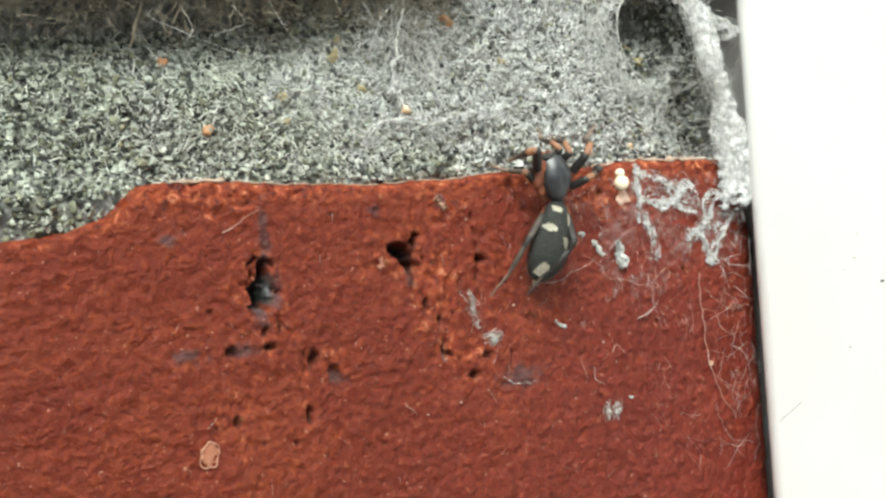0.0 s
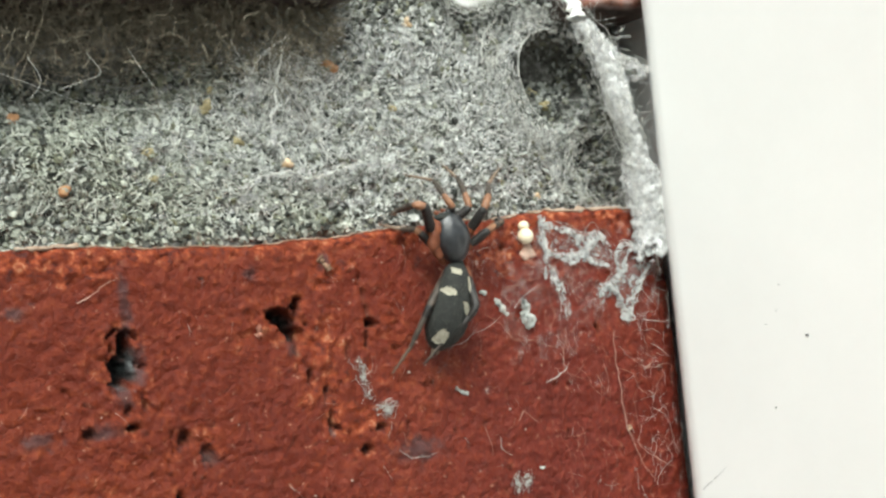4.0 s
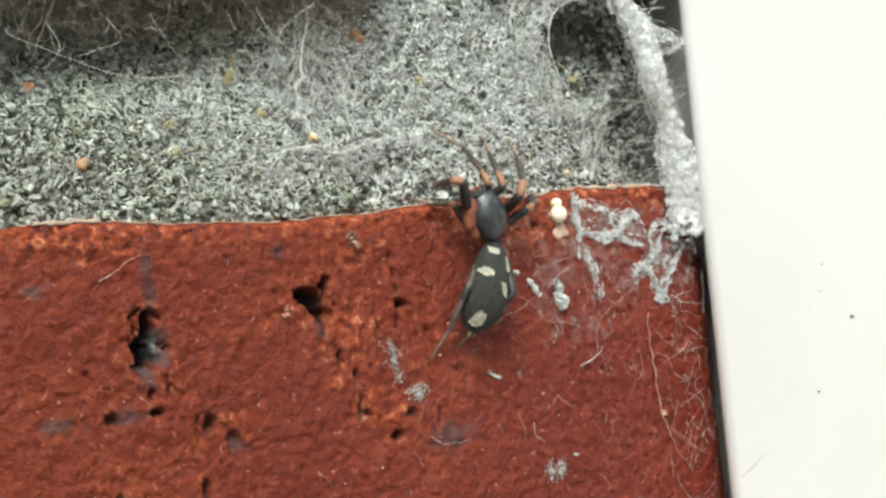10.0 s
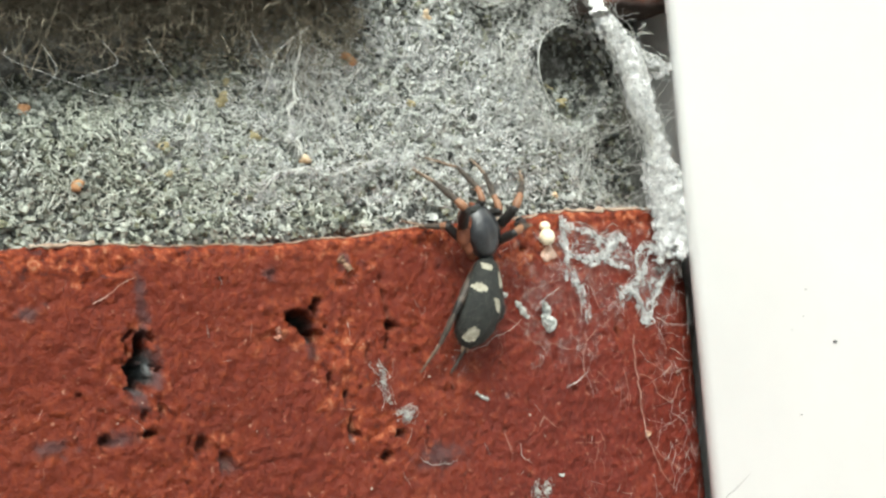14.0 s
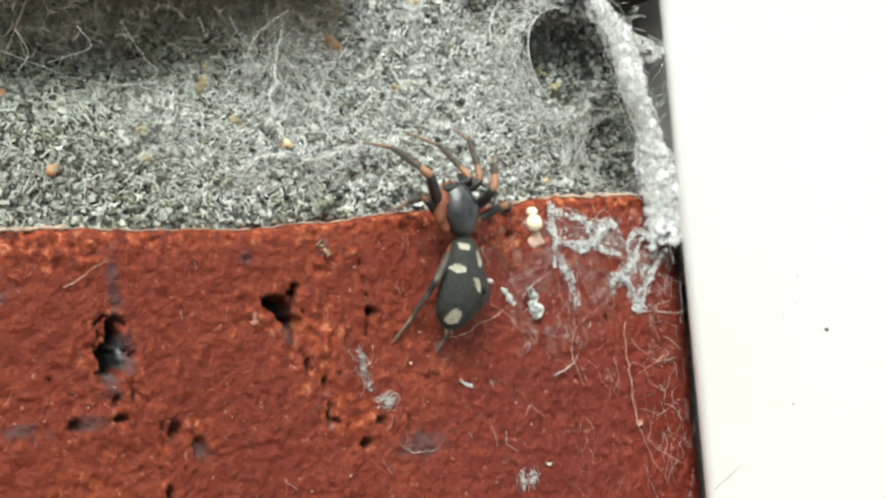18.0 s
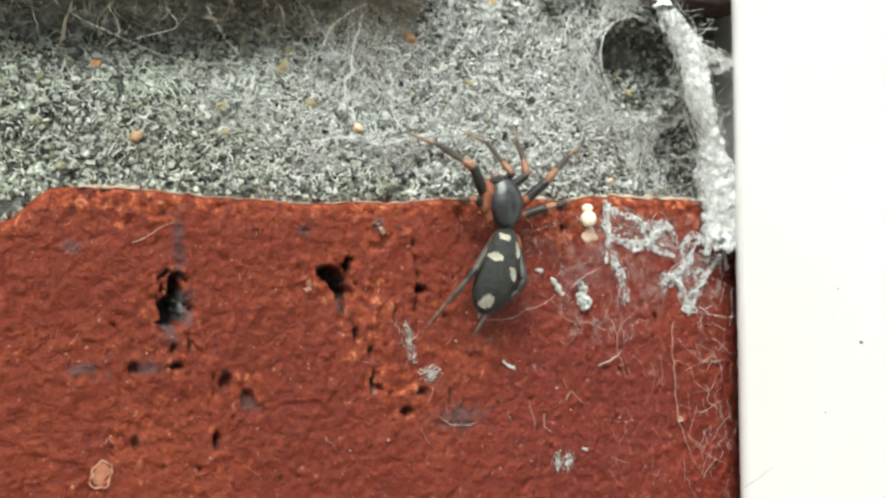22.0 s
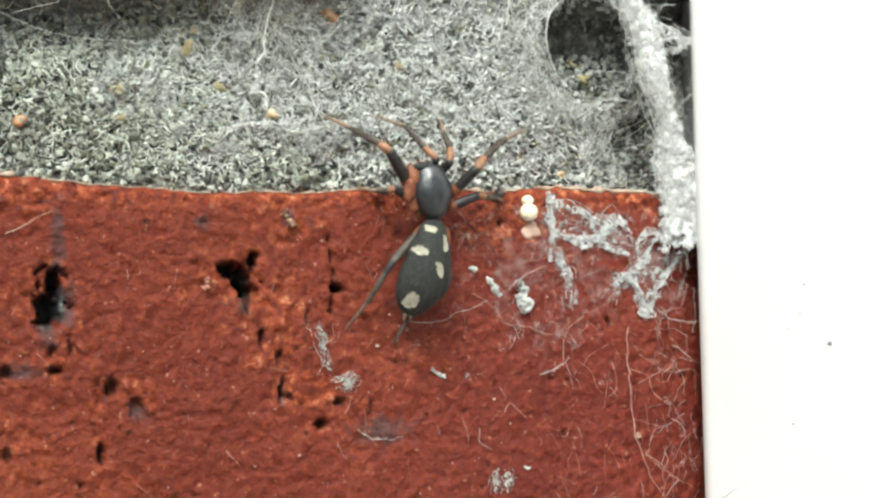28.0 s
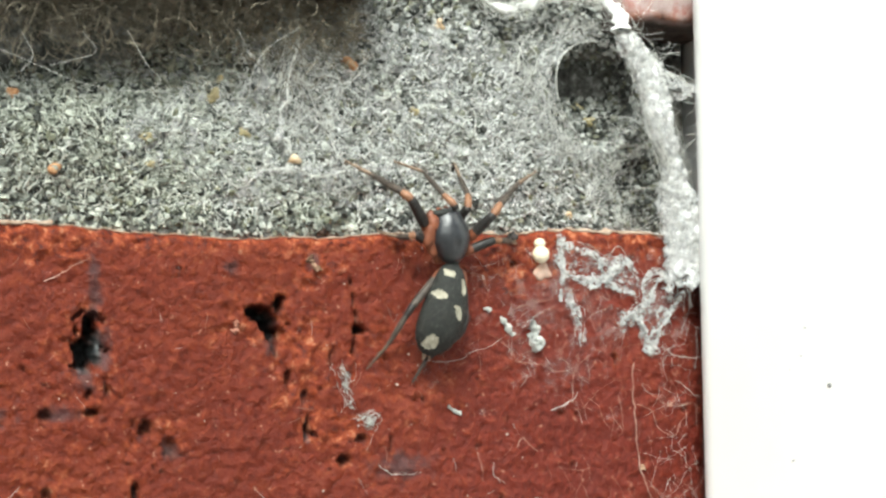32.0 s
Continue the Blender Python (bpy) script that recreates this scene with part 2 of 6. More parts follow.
def far_brick_material():
    m, N, L, b = node_material("far_clay", 0.8)
    info = N.new("ShaderNodeObjectInfo")
    c = ramp_node(N, L, noise_node(N, L, 60, 8, 0.7).outputs[0], [(0.3, (0.24, 0.06, 0.04)), (0.7, (0.42, 0.12, 0.07))])
    tint = ramp_node(N, L, info.outputs["Random"], [(0, (0.8, 0.8, 0.8)), (1, (1.1, 1.05, 1.0))])
    L.new(mix_node(N, L, 1.0, c.outputs[0], tint.outputs[0], "MULTIPLY"), b.inputs["Base Color"])
    bump_node(N, L, b, noise_node(N, L, 500, 6).outputs[0], 0.5, 0.0004)
    return m


def upper_brick_material():
    m, N, L, b = node_material("limy_clay", 0.75)
    c = ramp_node(N, L, noise_node(N, L, 300, 8, 0.75, 0.5).outputs[0], [(0.32, (0.24, 0.075, 0.05)), (0.43, (0.36, 0.17, 0.14)), (0.5, (0.44, 0.33, 0.31)), (0.62, (0.50, 0.44, 0.42))])
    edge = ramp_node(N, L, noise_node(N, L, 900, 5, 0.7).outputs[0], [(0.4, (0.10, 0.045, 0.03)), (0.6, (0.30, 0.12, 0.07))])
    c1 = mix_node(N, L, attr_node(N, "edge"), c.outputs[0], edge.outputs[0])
    # bed face: the shade under the brick is put into this darker brown
    bed_shade = ramp_node(N, L, noise_node(N, L, 700, 6, 0.7).outputs[0], [(0.35, (0.05, 0.038, 0.033)), (0.65, (0.14, 0.105, 0.09))])
    c2 = mix_node(N, L, attr_node(N, "under"), c1, bed_shade.outputs[0])
    L.new(c2, b.inputs["Base Color"])
    bump_node(N, L, b, noise_node(N, L, 2200, 8, 0.7).outputs[0], 0.6, 0.00015)
    return m


def mortar_material():
    m, N, L, b = node_material("mortar_paste", 0.92)
    c = ramp_node(N, L, noise_node(N, L, 1700, 7, 0.75).outputs[0], [(0.35, (0.03, 0.03, 0.028)), (0.52, (0.16, 0.16, 0.145)), (0.7, (0.50, 0.50, 0.47))])
    moss = ramp_node(N, L, noise_node(N, L, 260, 5).outputs[0], [(0.52, (0, 0, 0)), (0.7, (0.6, 0.6, 0.6))])
    L.new(mix_node(N, L, moss.outputs[0], c.outputs[0], (0.13, 0.12, 0.06)), b.inputs["Base Color"])
    bump_node(N, L, b, noise_node(N, L, 3000, 8, 0.75).outputs[0], 0.8, 0.0002)
    return m


def algae(N, L, colour):
    """A yellow-green algae film, in patches, thicker towards the damp end of the joint."""
    n = noise_node(N, L, 170, 5, 0.65)
    c = N.new("ShaderNodeTexCoord")
    x = N.new("ShaderNodeSeparateXYZ")
    L.new(c.outputs["Object"], x.inputs[0])
    g = N.new("ShaderNodeMapRange")
    g.inputs["From Min"].default_value, g.inputs["From Max"].default_value = 0.008, -0.026
    g.inputs["To Min"].default_value, g.inputs["To Max"].default_value = -0.12, 0.22
    L.new(x.outputs[0], g.inputs["Value"])
    a = N.new("ShaderNodeMath")
    L.new(n.outputs[0], a.inputs[0])
    L.new(g.outputs[0], a.inputs[1])
    f = ramp_node(N, L, a.outputs[0], [(0.42, (0.1, 0.1, 0.1)), (0.68, (1, 1, 1))])
    return mix_node(N, L, f.outputs[0], colour, mix_node(N, L, 1.0, colour, (0.83, 0.85, 0.75), "MULTIPLY"))


def grain_material():
    m, N, L, b = node_material("sand", 0.7)
    g = N.new("ShaderNodeNewGeometry")
    c = ramp_node(N, L, g.outputs["Random Per Island"], [(0.0, (0.03, 0.032, 0.029)), (0.18, (0.11, 0.116, 0.105)), (0.32, (0.22, 0.23, 0.205)), (0.42, (0.25, 0.25, 0.17)), (0.52, (0.36, 0.375, 0.345)), (0.75, (0.48, 0.495, 0.465)), (1.0, (0.60, 0.615, 0.585))])
    f = ramp_node(N, L, noise_node(N, L, 2500, 5, 0.7).outputs[0], [(0.3, (0.42, 0.42, 0.42)), (0.62, (1.12, 1.12, 1.12))])
    L.new(algae(N, L, mix_node(N, L, 1.0, c.outputs[0], f.outputs[0], "MULTIPLY")), b.inputs["Base Color"])
    bump_node(N, L, b, noise_node(N, L, 6000, 4).outputs[0], 0.6, 0.0001)
    return m


def bold_grain_material():
    m, N, L, b = node_material("bold_sand", 0.6)
    g = N.new("ShaderNodeObjectInfo")
    c = ramp_node(N, L, g.outputs["Random"], [(0.0, (0.04, 0.042, 0.036)), (0.35, (0.16, 0.165, 0.13)), (0.5, (0.38, 0.36, 0.22)), (0.65, (0.38, 0.385, 0.35)), (1.0, (0.52, 0.525, 0.49))])
    f = ramp_node(N, L, noise_node(N, L, 3000, 5, 0.7).outputs[0], [(0.3, (0.6, 0.6, 0.58)), (0.65, (1.05, 1.05, 1.05))])
    L.new(mix_node(N, L, 1.0, c.outputs[0], f.outputs[0], "MULTIPLY"), b.inputs["Base Color"])
    bump_node(N, L, b, noise_node(N, L, 6000, 4).outputs[0], 0.6, 0.0001)
    return m


def mottled(name, low, high, scale, rough=0.7, bump=0.5, distance=0.0001, detail=5):
    m, N, L, b = node_material(name, rough)
    c = ramp_node(N, L, noise_node(N, L, scale, detail, 0.65).outputs[0], [(0.3, low), (0.7, high)])
    L.new(c.outputs[0], b.inputs["Base Color"])
    bump_node(N, L, b, noise_node(N, L, scale * 2.3, 6, 0.7).outputs[0], bump, distance)
    return m


def silk_material():
    m, N, L, b = node_material("silk", 0.9)
    b.inputs["Specular IOR Level"].default_value = 0.2
    b.inputs["Subsurface Weight"].default_value = 0.3
    b.inputs["Subsurface Radius"].default_value = (0.0006, 0.0006, 0.00055)
    b.inputs["Subsurface Scale"].default_value = 1.0
    soft = ramp_node(N, L, noise_node(N, L, 900, 4, 0.6, 0.5).outputs[0], [(0.34, (0.50, 0.50, 0.475)), (0.46, (0.78, 0.78, 0.76)), (0.60, (0.90, 0.90, 0.89))])
    fine = ramp_node(N, L, noise_node(N, L, 3200, 6, 0.7).outputs[0], [(0.32, (0.62, 0.62, 0.60)), (0.46, (0.95, 0.95, 0.95)), (0.6, (1.0, 1.0, 1.0))])
    L.new(mix_node(N, L, 1.0, soft.outputs[0], fine.outputs[0], "MULTIPLY"), b.inputs["Base Color"])
    bump_node(N, L, b, noise_node(N, L, 2600, 6, 0.65).outputs[0], 0.35, 0.00012)
    return m


def wool_material():
    m, N, L, b = node_material("sandy_silk", 0.75)
    g = N.new("ShaderNodeNewGeometry")
    c = ramp_node(N, L, g.outputs["Random Per Island"], [(0.0, (0.24, 0.24, 0.22)), (0.15, (0.44, 0.445, 0.42)), (0.4, (0.66, 0.67, 0.65)), (0.75, (0.78, 0.79, 0.775)), (1.0, (0.88, 0.885, 0.88))])
    f = ramp_node(N, L, noise_node(N, L, 2500, 4, 0.7).outputs[0], [(0.3, (0.7, 0.7, 0.68)), (0.6, (1.0, 1.0, 1.0))])
    L.new(algae(N, L, mix_node(N, L, 1.0, c.outputs[0], f.outputs[0], "MULTIPLY")), b.inputs["Base Color"])
    bump_node(N, L, b, noise_node(N, L, 6000, 5, 0.7).outputs[0], 0.7, 0.0001)
    return m


def frame_material():
    m, N, L, b = node_material("white_paint", 0.38)
    c = ramp_node(N, L, noise_node(N, L, 90, 6, 0.7).outputs[0], [(0.3, (0.80, 0.80, 0.78)), (0.7, (0.85, 0.85, 0.83))])
    L.new(c.outputs[0], b.inputs["Base Color"])
    bump_node(N, L, b, noise_node(N, L, 150, 3).outputs[0], 0.15, 0.0003)
    return m


def film_material(name, scale, low, middle, high):
    m, N, L, b = node_material(name, 0.6)
    b.inputs["Base Color"].default_value = (0.80, 0.80, 0.785, 1)
    a = ramp_node(N, L, noise_node(N, L, scale, 7, 0.75).outputs[0], [(0.38, (low,) * 3), (0.5, (middle,) * 3), (0.62, (high,) * 3)])
    L.new(a.outputs[0], b.inputs["Alpha"])
    bump_node(N, L, b, noise_node(N, L, 4500, 8, 0.8).outputs[0], 0.9, 0.00025)
    return m


CLAY, FAR_CLAY, LIMY, PASTE, SAND = brick_material(), far_brick_material(), upper_brick_material(), mortar_material(), grain_material()
BOLD_SAND = bold_grain_material()
SILK, FILM, VEIL = silk_material(), film_material("silk_film", 1800, 0.03, 0.5, 0.95), film_material("silk_veil", 2600, 0.0, 0.10, 0.60)
LACE = film_material("silk_lace", 2200, 0.05, 0.58, 0.95)
SHEET = film_material("sheet_web", 1500, 0.08, 0.30, 0.60)
HAZE = film_material("silk_haze", 2000, 0.0, 0.03, 0.18)
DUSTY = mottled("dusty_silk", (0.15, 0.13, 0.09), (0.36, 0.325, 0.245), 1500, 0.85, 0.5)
WOOL = wool_material()
THREAD = mottled("thread", (0.56, 0.565, 0.52), (0.78, 0.785, 0.745), 900, 0.5, 0.2)
PINK_THREAD = mottled("root_hair", (0.42, 0.22, 0.16), (0.66, 0.48, 0.40), 500, 0.6, 0.2)
ORANGE_GRAIN = mottled("orange_quartz", (0.32, 0.13, 0.05), (0.58, 0.34, 0.17), 2500, 0.55, 0.8)
YELLOW_GRAIN = mottled("yellow_quartz", (0.24, 0.20, 0.09), (0.44, 0.38, 0.22), 2500, 0.6, 0.8)
CREAM_GRAIN = mottled("cream_quartz", (0.54, 0.36, 0.18), (0.76, 0.62, 0.44), 2500, 0.5)
EGG = mottled("egg_shell", (0.80, 0.66, 0.42), (0.88, 0.80, 0.62), 700, 0.35, 0.15)
CRUMB = mottled("lime_crumb", (0.48, 0.50, 0.46), (0.80, 0.80, 0.76), 2600, 0.85, 0.9, 0.0002)
DIRT = mottled("dark_dirt", (0.015, 0.013, 0.012), (0.09, 0.075, 0.07), 2600, 0.8, 0.8, 0.0002)
PAINT = frame_material()
GREY_SPECK = mottled("grey_speck", (0.10, 0.10, 0.10), (0.3, 0.3, 0.3), 2600, 0.8)
BLACK_SHELL = mottled("black_carapace", (0.010, 0.011, 0.013), (0.040, 0.043, 0.048), 2600, 0.30, 0.5, 0.00004)
BLACK_SHELL.node_tree.nodes["Principled BSDF"].inputs["Specular IOR Level"].default_value = 0.75
BLACK_FUR = mottled("black_abdomen", (0.009, 0.010, 0.009), (0.030, 0.032, 0.027), 3500, 0.8, 0.8, 0.00006)
CREAM_FUR = mottled("cream_spot", (0.30, 0.28, 0.21), (0.50, 0.47, 0.37), 4000, 0.8, 0.8, 0.00006)
RUST = mottled("rust_brown", (0.12, 0.034, 0.015), (0.26, 0.085, 0.036), 2600, 0.5, 0.5, 0.00005)
LEG_TAN = mottled("leg_tan", (0.17, 0.072, 0.035), (0.35, 0.18, 0.095), 2400, 0.5, 0.5, 0.00005)
LEG_BLACK = mottled("leg_black", (0.010, 0.009, 0.008), (0.035, 0.03, 0.027), 2600, 0.45, 0.6, 0.00005)
LEG_GREY = mottled("leg_grey_brown", (0.025, 0.021, 0.018), (0.11, 0.085, 0.065), 2200, 0.55, 0.6, 0.00005)
LEG_BROWN = mottled("leg_brown", (0.05, 0.034, 0.024), (0.17, 0.12, 0.085), 2200, 0.55, 0.6, 0.00005)
LEG_PALE = mottled("leg_pale", (0.15, 0.10, 0.065), (0.32, 0.235, 0.165), 2200, 0.55, 0.6, 0.00005)
GROUND = mottled("paving", (0.14, 0.135, 0.125), (0.26, 0.25, 0.235), 6, 0.9, 0.5, 0.004)

# ---- the setting ----
def make_ground():
    v = [(x * 1000.0, y * 1000.0, -900.0) for y in (-400, -6, 0.2) for x in (-400, -4, 4, 400)]
    f = [[a, a + 1, a + 5, a + 4] for a in (0, 1, 2, 4, 5, 6)]
    ob = part("ground", (np.array(v), f), GROUND)
    tagged(ob, "grey paved ground at the foot of the wall", "ground", kind="structure")


def box(x0, x1, y0, y1, z0, z1):
    v = [(x, y, z) for x in (x0, x1) for y in (y0, y1) for z in (z0, z1)]
    return np.array(v, float), [[0, 1, 3, 2], [4, 6, 7, 5], [0, 4, 5, 1], [2, 3, 7, 6], [0, 2, 6, 4], [1, 5, 7, 3]]


def soft_box(x0, x1, y0, y1, z0, z1, r):
    """A box with rounded front edges."""
    vs, rows = [], []
    for d, k in ((y1, 0.0), (y0 + r, 0.0), (y0 + r * 0.3, r * 0.3), (y0, r)):
        vs += [(x0 + k, d, z0 + k), (x1 - k, d, z0 + k), (x1 - k, d, z1 - k), (x0 + k, d, z1 - k)]
    f = [[0, 1, 2, 3], [15, 14, 13, 12]]
    for j in range(3):
        a, b = 4 * j, 4 * j + 4
        f += [[a + (i + 1) % 4, a + i, b + i, b + (i + 1) % 4] for i in range(4)]
    return np.array(vs, float), f


def top_line(x):
    """The uneven upper edge of the brick under the joint."""
    w = -0.38 + 0.14 * math.sin(x * 0.33 + 1.1) + 0.10 * n3(x * 0.5, 3.3, 0) + 0.07 * n3(x * 1.7, 9.1, 0) + 0.04 * n3(x * 5.0, 2.1, 0)
    w += 0.30 * float(smooth(3.0, 6.0, x)) + 0.25 * float(smooth(-13.0, -16.5, x))
    return w - 1.25 * float(smooth(-19.8, -22.0, x)) - 0.5 * float(smooth(-21.6, -24.5, x))


# x, z, half width, half height, lean in degrees, depth
PITS = [
    (-15.25, -5.02, 0.55, 0.80, -14, 1.5),
    (-15.08, -4.11, 0.32, 0.60, -10, 1.1),
    (-14.81, -3.64, 0.10, 0.35, -40, 0.4),
    (-15.6, -3.6, 0.10, 0.40, 50, 0.4),
    (-8.36, -3.60, 0.42, 0.40, 10, 1.2),
    (-7.86, -3.92, 0.52, 0.52, -16, 1.3),
    (-7.70, -4.42, 0.34, 0.52, -8, 1.2),
    (-7.64, -4.98, 0.15, 0.45, -4, 0.9),
    (-7.36, -3.28, 0.17, 0.48, 8, 0.9),
    (-7.08, -6.28, 0.10, 0.45, 6, 0.4),
    (-6.26, -8.38, 0.11, 0.50, 8, 0.8),
    (-5.98, -8.68, 0.26, 0.12, 35, 0.5),
    (-4.69, -9.83, 0.30, 0.26, 0, 0.5),
    (-15.01, -7.38, 0.34, 0.16, 12, 0.5),
    (-15.15, -6.66, 0.12, 0.3, 12, 0.35),
    (-14.47, -6.53, 0.12, 0.28, -12, 0.35),
    (-12.96, -8.1, 0.28, 0.32, 25, 0.45),
    (-12.03, -8.89, 0.30, 0.42, -20, 0.35),
    (-13.36, -10.6, 0.14, 0.40, -6, 0.6),
    (-3.91, -4.38, 0.34, 0.18, 4, 0.8),
    (-4.13, -3.21, 0.055, 1.0, -8, 0.5),
    (-4.19, -5.31, 0.06, 0.8, 2, 0.4),
    (-2.59, -9.36, 0.06, 0.45, 6, 0.5),
    (-3.87, -8.95, 0.30, 0.22, 0, 0.4),
    (3.37, -1.62, 0.16, 0.15, 0, 0.5),
    (8.41, -5.93, 0.10, 0.32, -8, 0.5),
    (6.29, -8.34, 0.08, 0.08, 0, 0.35),
    (5.54, -8.32, 0.10, 0.14, 0, 0.35),
    (-1.4, -7.4, 0.10, 0.10, 0, 0.3),
    (-1.08, -7.39, 0.08, 0.10, 0, 0.3),
    (-6.33, -7.08, 0.16, 0.5, 20, 0.3),
    (-5.17, -5.62, 0.08, 0.5, 10, 0.3),
    (-16.79, -7.46, 0.26, 0.3, 0, 0.4),
    (-16.76, -10.48, 0.2, 0.3, 0, 0.35),
    (-0.11, -9.62, 0.09, 0.08, 0, 0.3),
]
# x, z, half width, half height: grey vitrified stains
STAINS = [
    (-14.93, -2.36, 0.28, 1.5),
    (-14.61, -4.92, 0.35, 0.9),
    (-15.32, -5.98, 0.4, 0.6),
    (-2.14, -10.23, 1.3, 0.55),
    (-5.9, -1.35, 0.28, 0.42),
    (-9.45, -1.79, 0.35, 0.28),
    (-16.22, -7.43, 0.7, 0.35),
    (-12.03, -9.16, 0.4, 0.3),
    (-7.82, -5, 0.3, 0.5),
    (-18.84, -7.38, 0.8, 0.35),
    (-19.36, -2.32, 0.5, 0.3),
]


# x, z, half width, half height, amount: flaked patches where the fired skin is gone
FLAKES = [
    (-6.23, -6.36, 1.6, 3.2, 0.8), (-4.27, -8.67, 1.5, 1.0, 0.8), (-5.81, -1.51, 1.3, 1.1, 0.9), (-14.78, -7.05, 1.3, 0.9, 0.7), (-12.58, -8.39, 1.3, 0.9, 0.7),
    (-18.4, -0.45, 2.4, 0.8, 1.0), (-15.79, -0.76, 2.6, 0.9, 0.9), (-1.58, -0.52, 1.6, 0.7, 0.9), (3.87, -1.57, 2.3, 1.3, 0.9), (-8.03, -3.66, 1.7, 1.2, 0.7), (-15.19, -4.92, 1.2, 1.6, 0.5),
    (-2.9, -5.51, 1.4, 2.0, 0.5), (10.04, -0.46, 1.5, 0.7, 0.7), (-10.05, -4.53, 1.0, 0.7, 0.4), (-16.64, -10.34, 1.5, 1.5, 0.5), (-0.49, -7.4, 2.0, 1.5, 0.35),
]
# x, z, half width, half height, amount: glassy lining of pits
GLAZES = [(-14.83, -4.92, 0.20, 0.75, 0.7), (-15.32, -5.77, 0.30, 0.16, 0.4), (-7.62, -4.40, 0.16, 0.60, 0.45), (-6.26, -8.78, 0.15, 0.2, 0.4), (-8.30, -3.80, 0.3, 0.14, 0.3)]
pit_rng = random.Random(12)
for _ in range(60):
    q = pit_rng.uniform(0.05, 0.11)
    PITS.append((pit_rng.uniform(-21, 12), pit_rng.uniform(-16, -0.8), q * pit_rng.uniform(0.7, 1.6), q * pit_rng.uniform(0.7, 1.8), pit_rng.uniform(-60, 60), pit_rng.uniform(0.10, 0.25)))


def make_near_brick(wall):
    """The brick on which the spider sits: a finely worked face with a chipped arris and pits."""
    xs = np.concatenate([np.linspace(-201, -27, 10), np.arange(-26, 11.6, 0.115), np.linspace(11.65, 14.0, 20)])
    ds = np.concatenate([np.linspace(0, 0.5, 7), np.arange(0.62, 22, 0.115), np.linspace(23, 65, 6)])
    nx, nd = len(xs), len(ds)
    verts, wear, stain, pit, glaze = [], [], [], [], []
    tops = [top_line(x) for x in xs]
    for d in ds:
        for x, top in zip(xs, tops):
            z = -d + top * math.exp(-d / 3.0)
            near = -28 < x and d < 25
            y, p, s, worn, gz = 0.0, 0.0, 0.0, 0.0, 0.0
            if near:
                y = 0.10 * n3(x * 0.35, 1.7, z * 0.35) + 0.07 * n3(x * 1.3, 5.1, z * 1.3) + 0.08 * n3(x * 2.2, 0.3, z * 2.7) + 0.07 * n3(x * 4.4, 4.3, z * 4.8)
                for px, pz, a, b, lean, deep in PITS:
                    if abs(x - px) < 1.9 and abs(z - pz) < 1.9:
                        c, si = math.cos(radians(lean)), math.sin(radians(lean))
                        u, v = ((x - px) * c - (z - pz) * si) / a, ((x - px) * si + (z - pz) * c) / b
                        q = math.hypot(u, v) * (1 + 0.45 * n3(x * 2.6 + px, 7.7, z * 2.6) + 0.35 * n3(x * 6.5, px, z * 6.5))
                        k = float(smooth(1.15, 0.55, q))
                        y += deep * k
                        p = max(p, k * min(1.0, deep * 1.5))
                        worn = max(worn, min(0.7, deep * 1.1) * float(smooth(2.7, 1.0, q + 2.0 * n3(x * 2.3, 3.9, z * 2.3))))
                for sx, sz, a, b in STAINS:
                    if abs(x - sx) < 2.5 and abs(z - sz) < 2.5:
                        q = math.hypot((x - sx) / a, (z - sz) / b) * (1 + 0.8 * n3(x * 2.1, 1.1, z * 2.1))
                        s = max(s, 0.6 * float(smooth(1.3, 0.3, q + 0.5 * n3(x * 6, 3.3, z * 6))))
                for sx, sz, a, b, amount in GLAZES:
                    if abs(x - sx) < 1.5 and abs(z - sz) < 1.5:
                        q = math.hypot((x - sx) / a, (z - sz) / b) * (1 + 0.5 * n3(x * 3.1, 1.1, z * 3.1))
                        gz = max(gz, amount * float(smooth(1.15, 0.6, q)))
                for sx, sz, a, b, amount in FLAKES:
                    if abs(x - sx) < 1.6 * a and abs(z - sz) < 1.6 * b:
                        q = math.hypot((x - sx) / a, (z - sz) / b) + 0.9 * n3(x * 1.3, 6.6, z * 1.3) + 0.8 * n3(x * 3.4, 2.6, z * 3.4)
                        worn = max(worn, amount * float(smooth(1.0, 0.35, q)))
                y += worn * (0.17 * n3(x * 1.6, 9.3, z * 1.6) + 0.16 * n3(x * 4.0, 9.3, z * 4.0) + 0.07 * abs(n3(x * 8.0, 4.3, z * 8.0)))
                if gz > 0.5:
                    y = y * (1 - 0.6 * gz) + 0.2 * gz
            w = float(smooth(1.5 + 1.1 * n3(x * 0.9, 6.0, 0.4), 0.15, d)) * (0.6 + 1.0 * max(0.0, n3(x * 0.45, 8.2, z * 0.8) + 0.25))
            if 3.0 < x < 5.4 and d < 2.6:
                w = max(w, 0.7 * float(smooth(2.6, 1.2, d + 0.7 * n3(x * 2, 2.0, z * 2))))
            w = max(w, worn)
            r = 0.42
            if d < r:
                y += r - math.sqrt(max(0.0, r * r - (r - d) ** 2))
            e = 14.0 - x
            if e < 2.0:
                y += 2.0 - math.sqrt(max(0.0, 2.0**2 - (2.0 - e) ** 2))
            verts.append((x, y, z))
            wear.append(min(1.0, w))
            stain.append(s)
            pit.append(p)
            glaze.append(gz)
    faces = [[j * nx + i, (j + 1) * nx + i, (j + 1) * nx + i + 1, j * nx + i + 1] for j in range(nd - 1) for i in range(nx - 1)]
